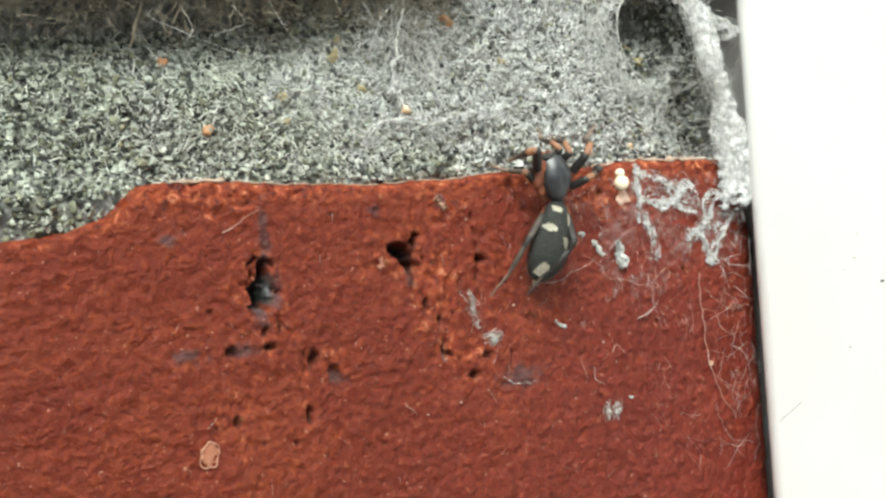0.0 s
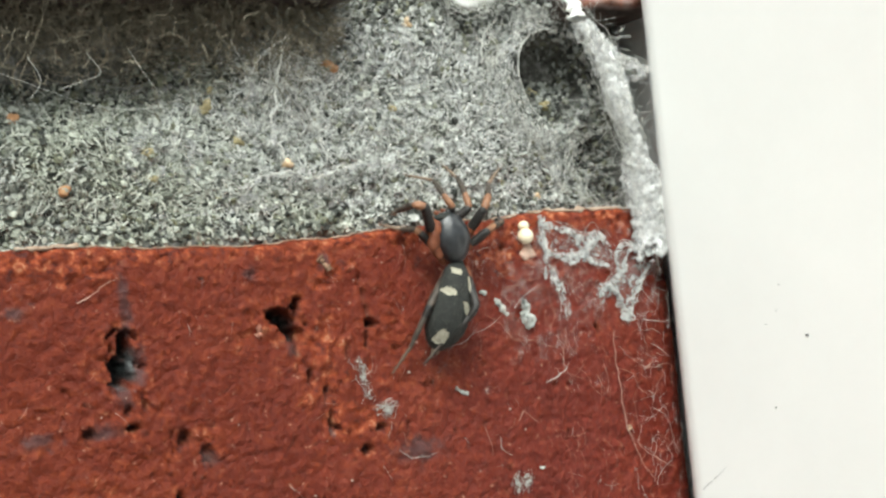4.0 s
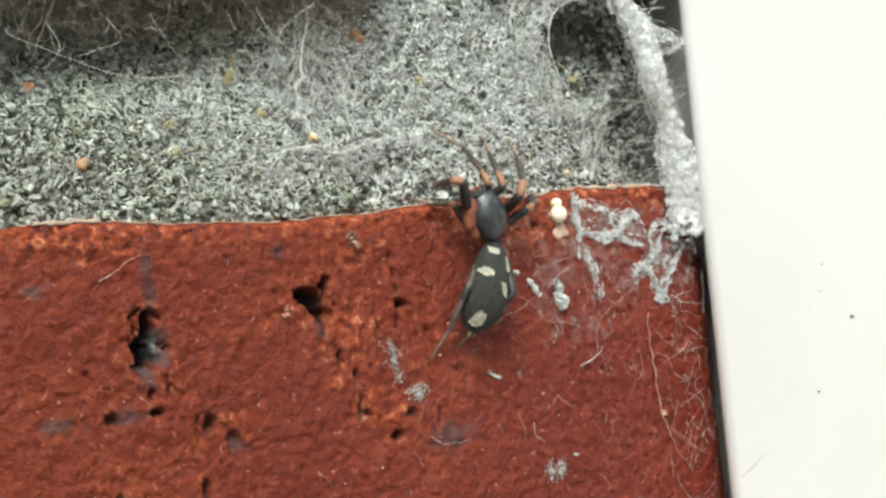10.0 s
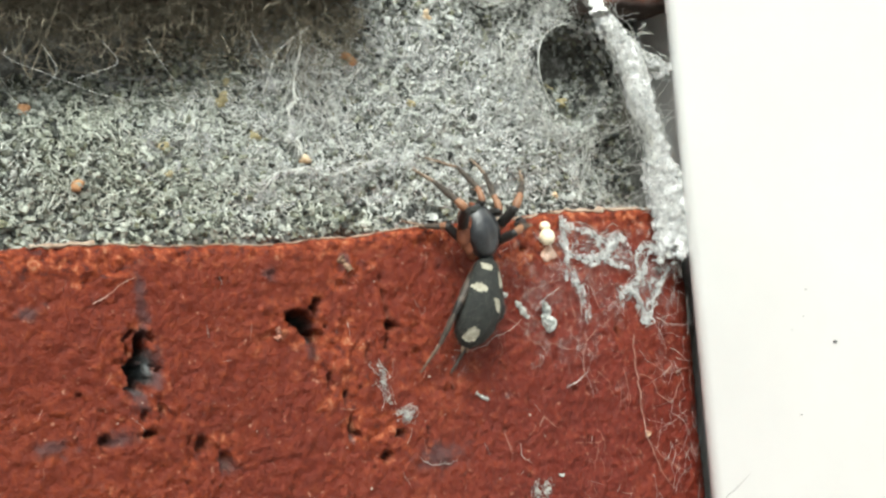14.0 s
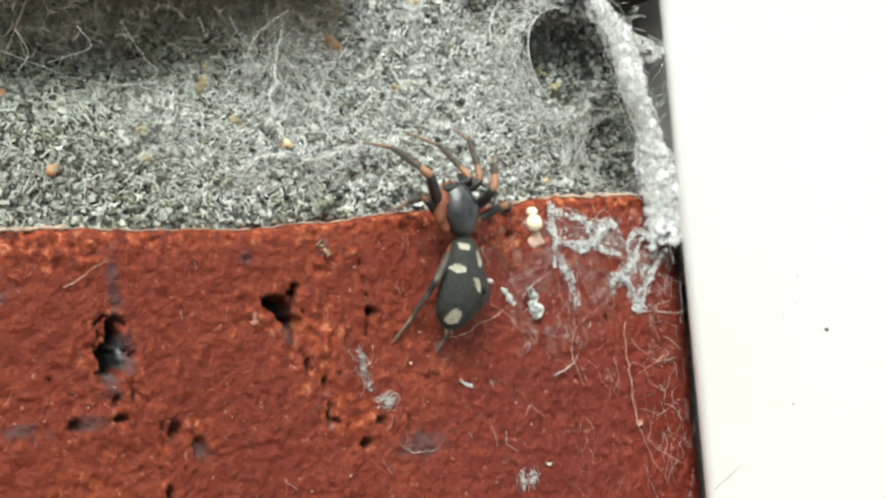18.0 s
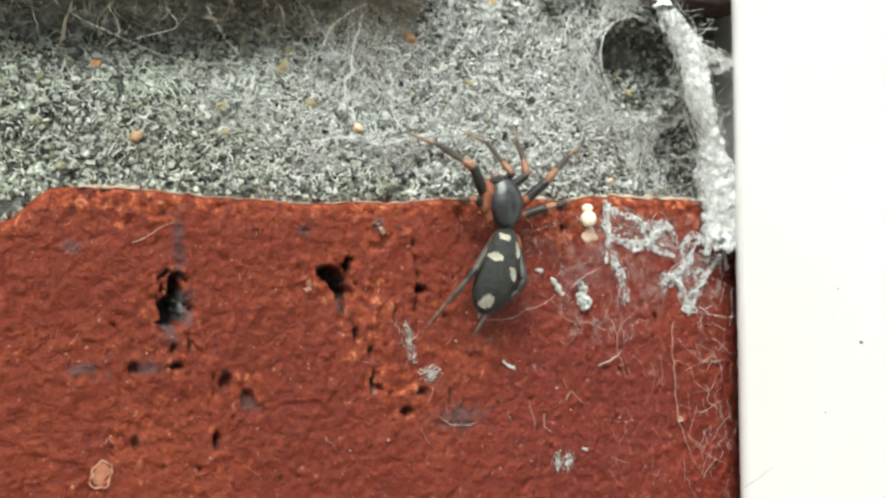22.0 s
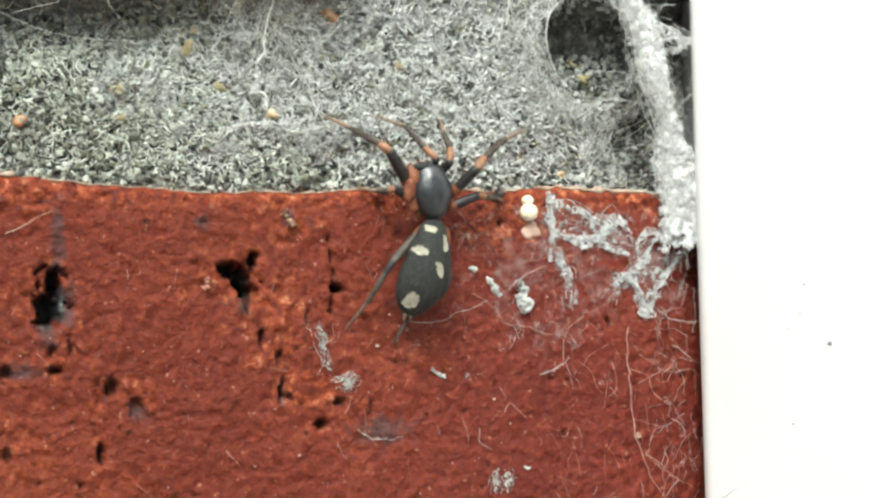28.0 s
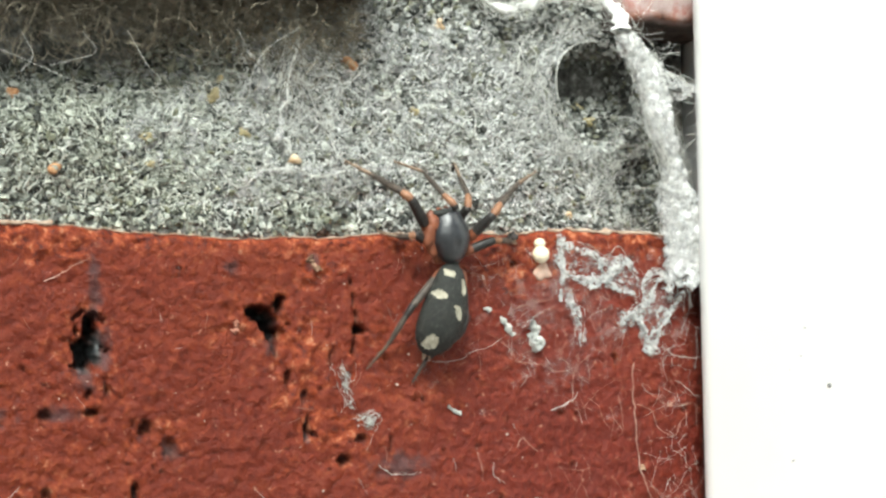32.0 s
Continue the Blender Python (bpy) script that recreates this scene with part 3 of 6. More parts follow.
    rim = [i for i in range(nx)] + [j * nx + nx - 1 for j in range(1, nd)] + [(nd - 1) * nx + i for i in range(nx - 2, -1, -1)] + [j * nx for j in range(nd - 2, 0, -1)]
    n = len(verts)
    for i in rim:
        x, y, z = verts[i]
        verts.append((x, 102.0, z))
        wear.append(0), stain.append(0), pit.append(0), glaze.append(0)
    m = len(rim)
    faces += [[rim[k], rim[(k + 1) % m], n + (k + 1) % m, n + k] for k in range(m)]
    faces.append([n + k for k in range(m)])
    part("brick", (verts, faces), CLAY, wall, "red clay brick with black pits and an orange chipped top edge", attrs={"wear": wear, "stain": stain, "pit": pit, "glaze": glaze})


def make_upper_brick(wall, x0, x1, z0, z1, seed, label):
    """A brick over the joint, with a ragged lower edge and shade painted on its bed face."""
    near = np.concatenate([np.linspace(x0, max(x0, -30), 8)[:-1], np.arange(max(x0, -30), min(x1, 30), 0.35), np.linspace(min(x1, 30), x1, 8)])
    xs = np.unique(np.round(near, 3))
    ds = np.concatenate([np.linspace(0, 3, 16), np.linspace(4, z1 - z0, 8)])
    verts, under, edges = [], [], []
    depth = [102.0, 5.0, 3.0, 1.6, 0.8, 0.4]
    prof = [(y, 0.0) for y in depth] + [(0.0, d) for d in ds[1:]]
    for y, d in prof:
        for x in xs:
            low = z0 + 0.16 * n3(x * 0.5, seed, 0) + 0.13 * n3(x * 1.9, seed, 3) + (0.30 * max(0, n3(x * 0.8, seed, 8)) if y < 1 else 0)
            e = min(x - x0, x1 - x)
            yy = y + 0.10 * n3(x * 0.8, d * 0.8, seed) + 0.05 * n3(x * 3, d * 3, seed)
            if e < 0.5 and y < 1:
                yy += 0.5 - math.sqrt(max(0.0, 0.25 - (0.5 - e) ** 2))
            verts.append((x, yy if y < 100 else y, low + d + (0.08 * n3(x * 2, y * 2, seed) if y > 0 else 0)))
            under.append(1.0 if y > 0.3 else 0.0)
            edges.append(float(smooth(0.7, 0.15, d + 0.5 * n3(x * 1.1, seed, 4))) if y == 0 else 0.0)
    nx, nd = len(xs), len(prof)
    for x in xs:
        verts.append((x, 102.0, z1))
        under.append(0.0)
        edges.append(0.0)
    faces = [[j * nx + i, j * nx + i + 1, (j + 1) * nx + i + 1, (j + 1) * nx + i] for j in range(nd) for i in range(nx - 1)]
    faces += [[nd * nx + i, nd * nx + i + 1, i + 1, i] for i in range(nx - 1)]
    faces += [[j * nx + nx - 1 for j in range(nd + 1)][::-1], [j * nx for j in range(nd + 1)]]
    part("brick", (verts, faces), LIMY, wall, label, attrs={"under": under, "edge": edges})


CAVES = [(9.05, 6.6, 2.75, 2.55), (11.3, 2.5, 1.8, 1.9)]


def bed(x, z):
    """Depth of the raked mortar joint behind the face of the bricks."""
    y = 3.0 + 0.25 * n3(x * 0.22, 2.2, z * 0.3) + 0.14 * n3(x * 0.9, 7.2, z * 0.9) + 0.12 * n3(x * 2.3, 1.2, z * 2.3)
    y -= 0.6 * float(smooth(1.3, -0.4, z)) - (3.4 * float(smooth(4.0, 9.0, z)) * float(smooth(-6, -15, x)) + 0.8 * float(smooth(7.5, 9.8, z)) * float(smooth(-2.6, -5, x)))
    y -= 0.9 * float(smooth(-18.6, -20.4, x)) * float(smooth(1.2, -0.8, z))
    (ax, az, aw, ah), (bx, bz, bw, bh) = CAVES
    q = math.hypot((x - ax - 0.2) / aw, (z - az + 0.15) / ah)
    y += 1.2 * float(smooth(1.0, 0.75, q)) + 2.8 * float(smooth(1.0, 0.4, q)) * float(smooth(-0.5, 0.9, (z - az) / ah))
    y += 1.0 * float(smooth(1.35, 0.0, math.hypot((x - bx) / bw, (z - bz) / bh)))
    y += 1.2 * float(smooth(10.9, 13.0, x))
    return y


def make_mortar(wall):
    xs, zs = np.arange(-30, 15.01, 0.2), np.arange(-3.2, 34, 0.2)
    verts = [(x, bed(x, z) + 0.10 * n3(x * 5, 3.1, z * 5), z) for z in zs for x in xs]
    nx = len(xs)
    faces = [[j * nx + i, j * nx + i + 1, (j + 1) * nx + i + 1, (j + 1) * nx + i] for j in range(len(zs) - 1) for i in range(nx - 1)]
    part("mortar", (verts, faces), PASTE, wall, "grey sandy raked mortar joint")
    # sand grains, bound in the joint
    bv, bf = ball(1, 1, 1, 6, 4)
    tri = np.array([t for q in bf for t in ([q] if len(q) == 3 else [q[:3], [q[0], q[2], q[3]]])])
    vs, fs, n = [], [], 0
    for k in range(15500):
        if k < 500:
            x, z = rng.uniform(-27, -18.5), rng.uniform(-2.6, 0.4)
        elif k < 13600:
            x, z = rng.uniform(-27, 13.5), rng.uniform(-0.3, 10.4)
        else:
            x, z = rng.uniform(-2.6, 9.6), rng.uniform(10.0, 17)
        r = rng.uniform(0.065, 0.150) * (1.2 if rng.random() < 0.12 else 1)
        v = bv * (r * rng.uniform(0.55, 1.6, 3)) * (1 + 0.38 * rng.standard_normal((len(bv), 1)).clip(-1.2, 1.2))
        a, b = rng.uniform(0, 6.28, 2)
        ca, sa, cb, sb = math.cos(a), math.sin(a), math.cos(b), math.sin(b)
        v = v @ np.array([[ca, -sa, 0], [sa, ca, 0], [0, 0, 1]]) @ np.array([[1, 0, 0], [0, cb, -sb], [0, sb, cb]])
        vs.append(v + (x, bed(x, z) - r * rng.uniform(-0.2, 1.6), z))
        fs.append(tri + n)
        n += len(v)
    part("sand_grains", (np.concatenate(vs), np.concatenate(fs)), SAND, wall, "grey and white sand grains of the mortar", flat=True, kind="stuff")
    # the larger pale grains
    shapes = []
    for k in range(8):
        g = lumpy(ball(1, 0.8, 0.9, 9, 6), 0.7, 1.3, 3.0 * k)
        shapes.append(mesh("sand_grain", g[0] * 0.14, g[1], BOLD_SAND, flat=True))
    for k in range(260):
        x, z = rng.uniform(-24, 9), rng.uniform(1.3, 9.5)
        ob = new("sand_grain", shapes[k % 8])
        ob.parent = wall
        ob.matrix_basis = pose(x * MM, (bed(x, z) - 0.12) * MM, z * MM, *rng.uniform(0, 360, 3)) @ Matrix.Scale(rng.uniform(0.7, 1.25), 4)
    # larger coloured grains that can be told apart
    for (x, z), r, mat, label in (
        ((-3.17, 7.38), 0.44, ORANGE_GRAIN, "orange quartz grain"),
        ((-5.83, 3.02), 0.34, CREAM_GRAIN, "pale orange quartz grain"),
        ((-16.03, 2.39), 0.24, ORANGE_GRAIN, "orange quartz grain"),
        ((9.5, 5.40), 0.28, YELLOW_GRAIN, "amber quartz grain"),
        ((9.19, 6.22), 0.22, YELLOW_GRAIN, "yellow quartz grain"),
        ((-9.33, 5.66), 0.26, YELLOW_GRAIN, "pale yellow quartz grain"),
        ((-7.96, 4.17), 0.30, YELLOW_GRAIN, "pale yellow quartz grain"),
        ((-17.6, 5.61), 0.28, ORANGE_GRAIN, "yellow brown quartz grain"),
        ((1.22, 9.5), 0.26, CREAM_GRAIN, "cream quartz grain"),
        ((-8.85, 6.52), 0.22, YELLOW_GRAIN, "pale yellow quartz grain"),
        ((-12.13, 2.77), 0.22, YELLOW_GRAIN, "pale yellow quartz grain"),
        ((7.63, 0.82), 0.2, CREAM_GRAIN, "white lime crumb"),
        ((-9.16, 5.83), 0.26, YELLOW_GRAIN, "pale yellow quartz grain"),
        ((-12.29, 3.86), 0.26, YELLOW_GRAIN, "pale yellow quartz grain"),
        ((-0.12, 5.45), 0.24, YELLOW_GRAIN, "pale yellow quartz grain"),
    ):
        g = lumpy(ball(r, r * 0.8, r * 0.85, 14, 10), 0.9, 3.4 / r * 0.3, x)
        part("grain", (g[0] + (x, bed(x, z) - 0.15, z), g[1]), mat, wall, label)


def make_wall():
    wall = empty("wall", (0, 0, 0), "red brick wall with a raked grey mortar joint", "brick wall", kind="structure")
    make_near_brick(wall)
    make_upper_brick(wall, -217.0, -2.7, 10.2, 75.0, 4.0, "red brick with a limy pink face and a bed face painted dark as shade")
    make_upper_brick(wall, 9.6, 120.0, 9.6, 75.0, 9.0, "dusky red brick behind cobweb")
    make_mortar(wall)
    core = [box(-2500, 2500, 5.0, 105.0, -900, 75.5), box(-2500, 2500, 5.0, 105.0, 75.5, 1600)]
    part("backing", core[0], PASTE, wall, flat=True)
    part("backing", core[1], PASTE, wall, flat=True)
    shared = mesh("brick", *soft_box(0, 215, 0, 100, 0, 65, 1.5), FAR_CLAY)
    rest = []
    for row in range(-12, 21):
        z = -65.0 + 75.0 * row
        for col in range(-11, 11):
            x = -201.0 + 225.0 * col + (112.0 if row % 2 else 0.0) - (128.0 if row % 2 else 0.0)
            if (row, col) == (0, 0) or (row == 1 and col in (0, 1)):
                continue
            if abs(row) <= 3 and -2 <= col <= 1 and not (row == 0 and col == 1):
                ob = new("brick", shared)
                ob.parent = wall
                ob.location = Vector((x, 0.3 * math.sin(row * 3 + col), z)) * MM
            else:
                v, f = soft_box(x, x + 215, 0, 100, z, z + 65, 1.5)
                rest.append((v, f))
    part("far_bricks", merge(rest), FAR_CLAY, wall, kind="stuff")


def make_frame():
    """The painted frame that stands against the wall, with a rounded inner edge."""
    prof = [(15.2, 7.0), (15.0, 1.0), (14.2, 0.1), (13.1, -0.55), (12.45, -0.95), (12.12, -1.35), (12.03, -1.8), (12.10, -2.2), (13.75, -8.4), (16.9, -20.0), (19.5, -29.0), (20.6, -31.2), (22.6, -32.4), (60, -33), (68, -31), (70, -28), (70, 7)]
    zs = [-420, -60, -30, -15, -5, 5, 15, 30, 60, 700]
    verts = [(x, y, z) for z in zs for x, y in prof]
    n = len(prof)
    faces = [[j * n + i, j * n + (i + 1) % n, (j + 1) * n + (i + 1) % n, (j + 1) * n + i] for j in range(len(zs) - 1) for i in range(n)]
    faces += [list(range(n))[::-1], [(len(zs) - 1) * n + i for i in range(n)]]
    root = empty("window_frame", (12, 0, -420), "white painted window frame with a rounded edge beside the brick", "window frame", kind="structure")
    ob = part("frame_body", (np.array(verts) - (12, 0, -420), faces), PAINT, root)

    def face(y):
        return 12.10 + (-2.2 - y) * (1.65 / 6.2)

    for y, z, r in ((-8.4, -7, 0.13), (-6.48, -10.23, 0.06), (-7.25, -4.62, 0.05), (-7.01, -5.8, 0.04), (-6.41, -6.4, 0.04)):
        g = lumpy(ball(0.04, r, r * 0.6, 8, 5), 0.7, 4.0, y)
        part("speck", (g[0] + (face(y) - 0.03 - 12, y, z + 420), g[1]), GREY_SPECK, root, "tiny dark speck of dirt")


make_ground()
make_wall()
make_frame()

# ---- cobweb ----
def strands(path, count, spread, radius, seed, n=26, loose=0.5):
    """Threads that run along a path, each a little off it."""
    r = np.random.default_rng(seed)
    base = curve(path, n)
    out, rad = [], []
    for k in range(count):
        a, b = sorted(r.uniform(0, 1, 2))
        if b - a < 0.25:
            a, b = max(0, a - 0.2), min(1, b + 0.2)
        i0, i1 = int(a * (n - 1)), max(int(b * (n - 1)), int(a * (n - 1)) + 4)
        seg = base[i0 : i1 + 1]
        if len(seg) < 4:
            continue
        off = r.standard_normal(3) * spread * (1, 0.5, 1)
        p = wiggle(seg + off, spread * loose, 1.3, r.uniform(0, 90))
        out.append(p)
        rad.append(radius * r.uniform(0.6, 1.5))
    return tubes(out, rad)


def cord(path, radii, seed, squash=0.5, n=60, sides=14, rough=0.35):
    """A thick matted cord of silk."""
    p = wiggle(curve(path, n), 0.10, 1.5, seed)
    r = np.interp(np.linspace(0, 1, n), np.linspace(0, 1, len(radii)), radii)
    v, f = tube(p, r, sides, squash)
    c = np.repeat(p, sides, 0)
    out = []
    for q, m in zip(v, c):
        d = q - m
        k = 1 + rough * (n3(q[0] * 1.6, q[1] * 1.6 + seed, q[2] * 1.6) + 0.7 * n3(q[0] * 4.5, q[1] * 4.5, q[2] * 4.5 + seed)) + 0.25 * abs(n3(q[0] * 9, q[1] * 9, q[2] * 9))
        out.append(m + d * k)
    return np.array(out), f


def lace(runs, y0, cell, seed, holes=0.25, fray=1.0):
    """A torn matted film of silk: the net of cells near the given runs, with holes."""
    segs = []
    for xz, rad in runs:
        p = curve([(x, 0, z) for x, z in xz], 5 * len(xz))[:, [0, 2]]
        rr = np.interp(np.linspace(0, 1, len(p)), np.linspace(0, 1, len(rad)), rad)
        segs += [(q[0], q[1], w) for q, w in zip(p, rr)]
    segs = np.array(segs)
    lo, hi = segs[:, :2].min(0) - 0.6, segs[:, :2].max(0) + 0.6
    nx, nz = int((hi[0] - lo[0]) / cell), int((hi[1] - lo[1]) / cell)
    ids, verts, faces = {}, [], []

    def corner(i, j):
        if (i, j) not in ids:
            x, z = lo[0] + i * cell, lo[1] + j * cell
            x += 0.5 * cell * n3(x * 7, seed, z * 7)
            y = y0 - 0.10 * abs(n3(x * 3, seed, z * 3)) - 0.07 * abs(n3(x * 8, seed + 2, z * 8))
            ids[i, j] = len(verts)
            verts.append((x, y, z))
        return ids[i, j]

    for i in range(nx):
        for j in range(nz):
            x, z = lo[0] + (i + 0.5) * cell, lo[1] + (j + 0.5) * cell
            d = np.hypot(segs[:, 0] - x, segs[:, 1] - z) / segs[:, 2]
            q = d.min()
            if q > 2.2:
                continue
            if q < 0.55 + 0.9 * n3(x * 1.7, seed, z * 1.7) + fray * (0.8 * n3(x * 5, seed, z * 5) + 0.55 * n3(x * 11, seed, z * 11)) and n3(x * 6.5, seed + 9, z * 6.5) > -holes:
                faces.append([corner(i, j), corner(i + 1, j), corner(i + 1, j + 1), corner(i, j + 1)])
    v = np.array(verts)
    n = len(v)
    back = v + (0, 0.04, 0)
    faces += [[k + n for k in f[::-1]] for f in faces]
    return np.vstack([v, back]), faces


def pts(xz, ys):
    ys = ys if isinstance(ys, (list, tuple)) else [ys] * len(xz)
    return [(x, y, z) for (x, z), y in zip(xz, ys)]


def ribbon(left, right, nv, nu, seed, spread=0.0, porous=0.0, lift=0.0, thick=0.05, ends=(1.0, 1.0)):
    """A matted sheet of silk between two edges: bulged, wrinkled, frayed at the rims and full of pores."""
    a, b = curve(left, nv), curve(right, nv)
    step = float(np.linalg.norm(np.diff((a + b) / 2, axis=0), axis=1).mean())
    verts, keep = [], []
    for j in range(nv):
        wide = np.linalg.norm(b[j] - a[j])
        for i in range(nu):
            u = -spread + (1 + 2 * spread) * i / (nu - 1)
            p = a[j] + (b[j] - a[j]) * u
            x, y, z = p
            y -= 0.22 * math.sin(math.pi * min(1, max(0, u))) + lift
            y -= 0.22 * abs(n3(x * 1.5, seed, z * 0.9)) + 0.10 * n3(x * 3.6, seed, z * 2.6) + 0.03 * n3(x * 9.5, seed, z * 8.0)
            verts.append((x + 0.04 * n3(x * 8, seed + 2, z * 8), y, z))
            rim = min(u + spread, 1 + spread - u) * wide
            fray = 0.10 + 0.16 * n3(x * 1.4, seed + 4, z * 1.4) + 0.16 * n3(x * 4.5, seed + 5, z * 4.5)
            pores = 0.55 * n3(x * 3.3, seed + 7, z * 3.3) + 0.55 * n3(x * 7.5, seed + 8, z * 7.5) + porous * (0.3 + 0.7 * min(1, max(0, u)))
            tip = min(j * ends[0], (nv - 1 - j) * ends[1]) * step - 0.45 - 0.8 * n3(x * 1.8, seed + 11, z * 1.2) - 0.5 * n3(x * 4.5, seed + 12, z * 4.5)
            keep.append(rim > fray and pores < 0.48 and tip > 0)
    faces = []
    for j in range(nv - 1):
        for i in range(nu - 1):
            q = [j * nu + i, j * nu + i + 1, (j + 1) * nu + i + 1, (j + 1) * nu + i]
            if sum(keep[k] for k in q) >= 3:
                faces.append(q)
    v = np.array(verts)
    n = len(v)
    rim = collections.Counter(tuple(sorted(e)) for q in faces for e in zip(q, q[1:] + q[:1]))
    walls = [[e[1], e[0], e[0] + n, e[1] + n] for q in faces for e in zip(q, q[1:] + q[:1]) if rim[tuple(sorted(e))] == 1]
    return np.vstack([v, v + (0, thick, 0)]), faces + [[k + n for k in q[::-1]] for q in faces] + walls


def make_web_rope():
    root = empty("cobweb", (11, 0.5, -3), "thick matted white cobweb sheet hung between tunnel and window frame", "cobweb")
    o = np.array((11, 0.5, -3))
    left = [(8.7, -0.1, 8.9), (9.38, -0.3, 7.4), (9.84, -0.4, 5.82), (10.14, -0.5, 4.44), (10.80, -0.5, 3.2), (10.74, -0.4, 2.0), (10.74, -0.35, 0.78), (10.93, -0.4, -0.72), (10.83, -0.3, -3.5)]
    right = [(9.6, -0.2, 9.1), (10.95, -0.65, 7.3), (11.1, -0.8, 6.0), (11.25, -0.85, 4.9), (11.52, -0.9, 3.2), (11.75, -1.05, 2.2), (12.22, -1.3, 1.3), (12.42, -1.3, -0.4), (12.34, -1.25, -3.4)]
    main = [tuple((np.array(p) + q) / 2) for p, q in zip(left, np.array(right))]
    g = ribbon(left, right, 300, 46, 1.0, 0.0, 0.10, ends=(9.0, 1.0))
    part("sheet", (g[0] - o, g[1]), SILK, root)
    for k, (spread, porous, lift) in enumerate(((0.10, 0.10, -0.16), (0.04, 0.30, 0.06))):
        g = ribbon(left, right, 260, 44, 31.0 + 9 * k, spread, porous, lift, 0.03, (9.0, 1.0))
        part("torn_film", (g[0] - o, g[1]), LACE, root, "torn gauzy outer film")
    g = ribbon([(10.7, -0.6, 7.5), (11.3, -0.9, 7.15), (11.9, -1.1, 6.75), (12.35, -1.25, 6.5)], [(11.0, -0.75, 5.7), (11.4, -0.95, 5.75), (11.9, -1.1, 5.85), (12.3, -1.25, 5.9)], 90, 60, 77.0, 0.0, 0.42, 0.0, 0.04, (9.0, 1.6))
    part("branch", (g[0] - o, g[1]), LACE, root)
    branch = [(10.9, -0.7, 6.9), (11.6, -1.0, 6.5), (12.3, -1.2, 6.3)]
    arch = pts([(2.35, 12.08), (3.61, 10.41), (5.11, 10.41), (6.38, 11.12), (8.36, 11.04), (9.12, 10.2), (9.2, 9.0)], [2.4, 2.2, 2.0, 1.8, 1.3, 0.6, -0.1])
    g = cord(arch, [0.05, 0.10, 0.22, 0.10, 0.16, 0.30, 0.42], 7.0, n=140, sides=18, rough=1.0)
    part("arch", (g[0] - o, g[1]), SILK, root)
    geos = [strands(main, 120, 0.34, 0.008, 11, loose=1.4), strands(arch, 90, 0.28, 0.008, 12, loose=1.5), strands(branch, 50, 0.3, 0.009, 13)]
    # loose mesh between the rope and the frame
    r = np.random.default_rng(5)
    ps, rs = [], []
    for k in range(150):
        z = r.uniform(-4, 14)
        edge = float(np.interp(z, [p[2] for p in right[::-1]], [p[0] for p in right[::-1]]))
        a = np.array([edge + r.uniform(-0.2, 0.5), r.uniform(-0.9, 1.6), z])
        b = a + (r.uniform(0.4, 1.6), r.uniform(-0.9, 0.6), r.uniform(-1.6, 1.6))
        b[0] = min(b[0], 13.0)
        ps.append(wiggle(np.linspace(a, b, 14), 0.40, 1.3, k))
        rs.append(r.uniform(0.004, 0.012))
    for k in range(30):
        z = r.uniform(-0.5, 5.5)
        edge = float(np.interp(z, [p[2] for p in left[::-1]], [p[0] for p in left[::-1]]))
        a = np.array([edge + 0.1, -0.4 + r.uniform(-0.1, 0.2), z])
        b = np.array([edge - r.uniform(0.6, 2.4), 2.1 + r.uniform(-0.6, 0.3), z + r.uniform(-2.2, 0.5)])
        b[2] = max(b[2], 0.1)
        ps.append(wiggle(np.linspace(a, b, 16), 0.5, 0.6, k * 1.9))
        rs.append(r.uniform(0.004, 0.012))
    geos.append(tubes(ps, rs))
    v, f = merge(geos)
    part("threads", (v - o, f), THREAD, root, kind="stuff")


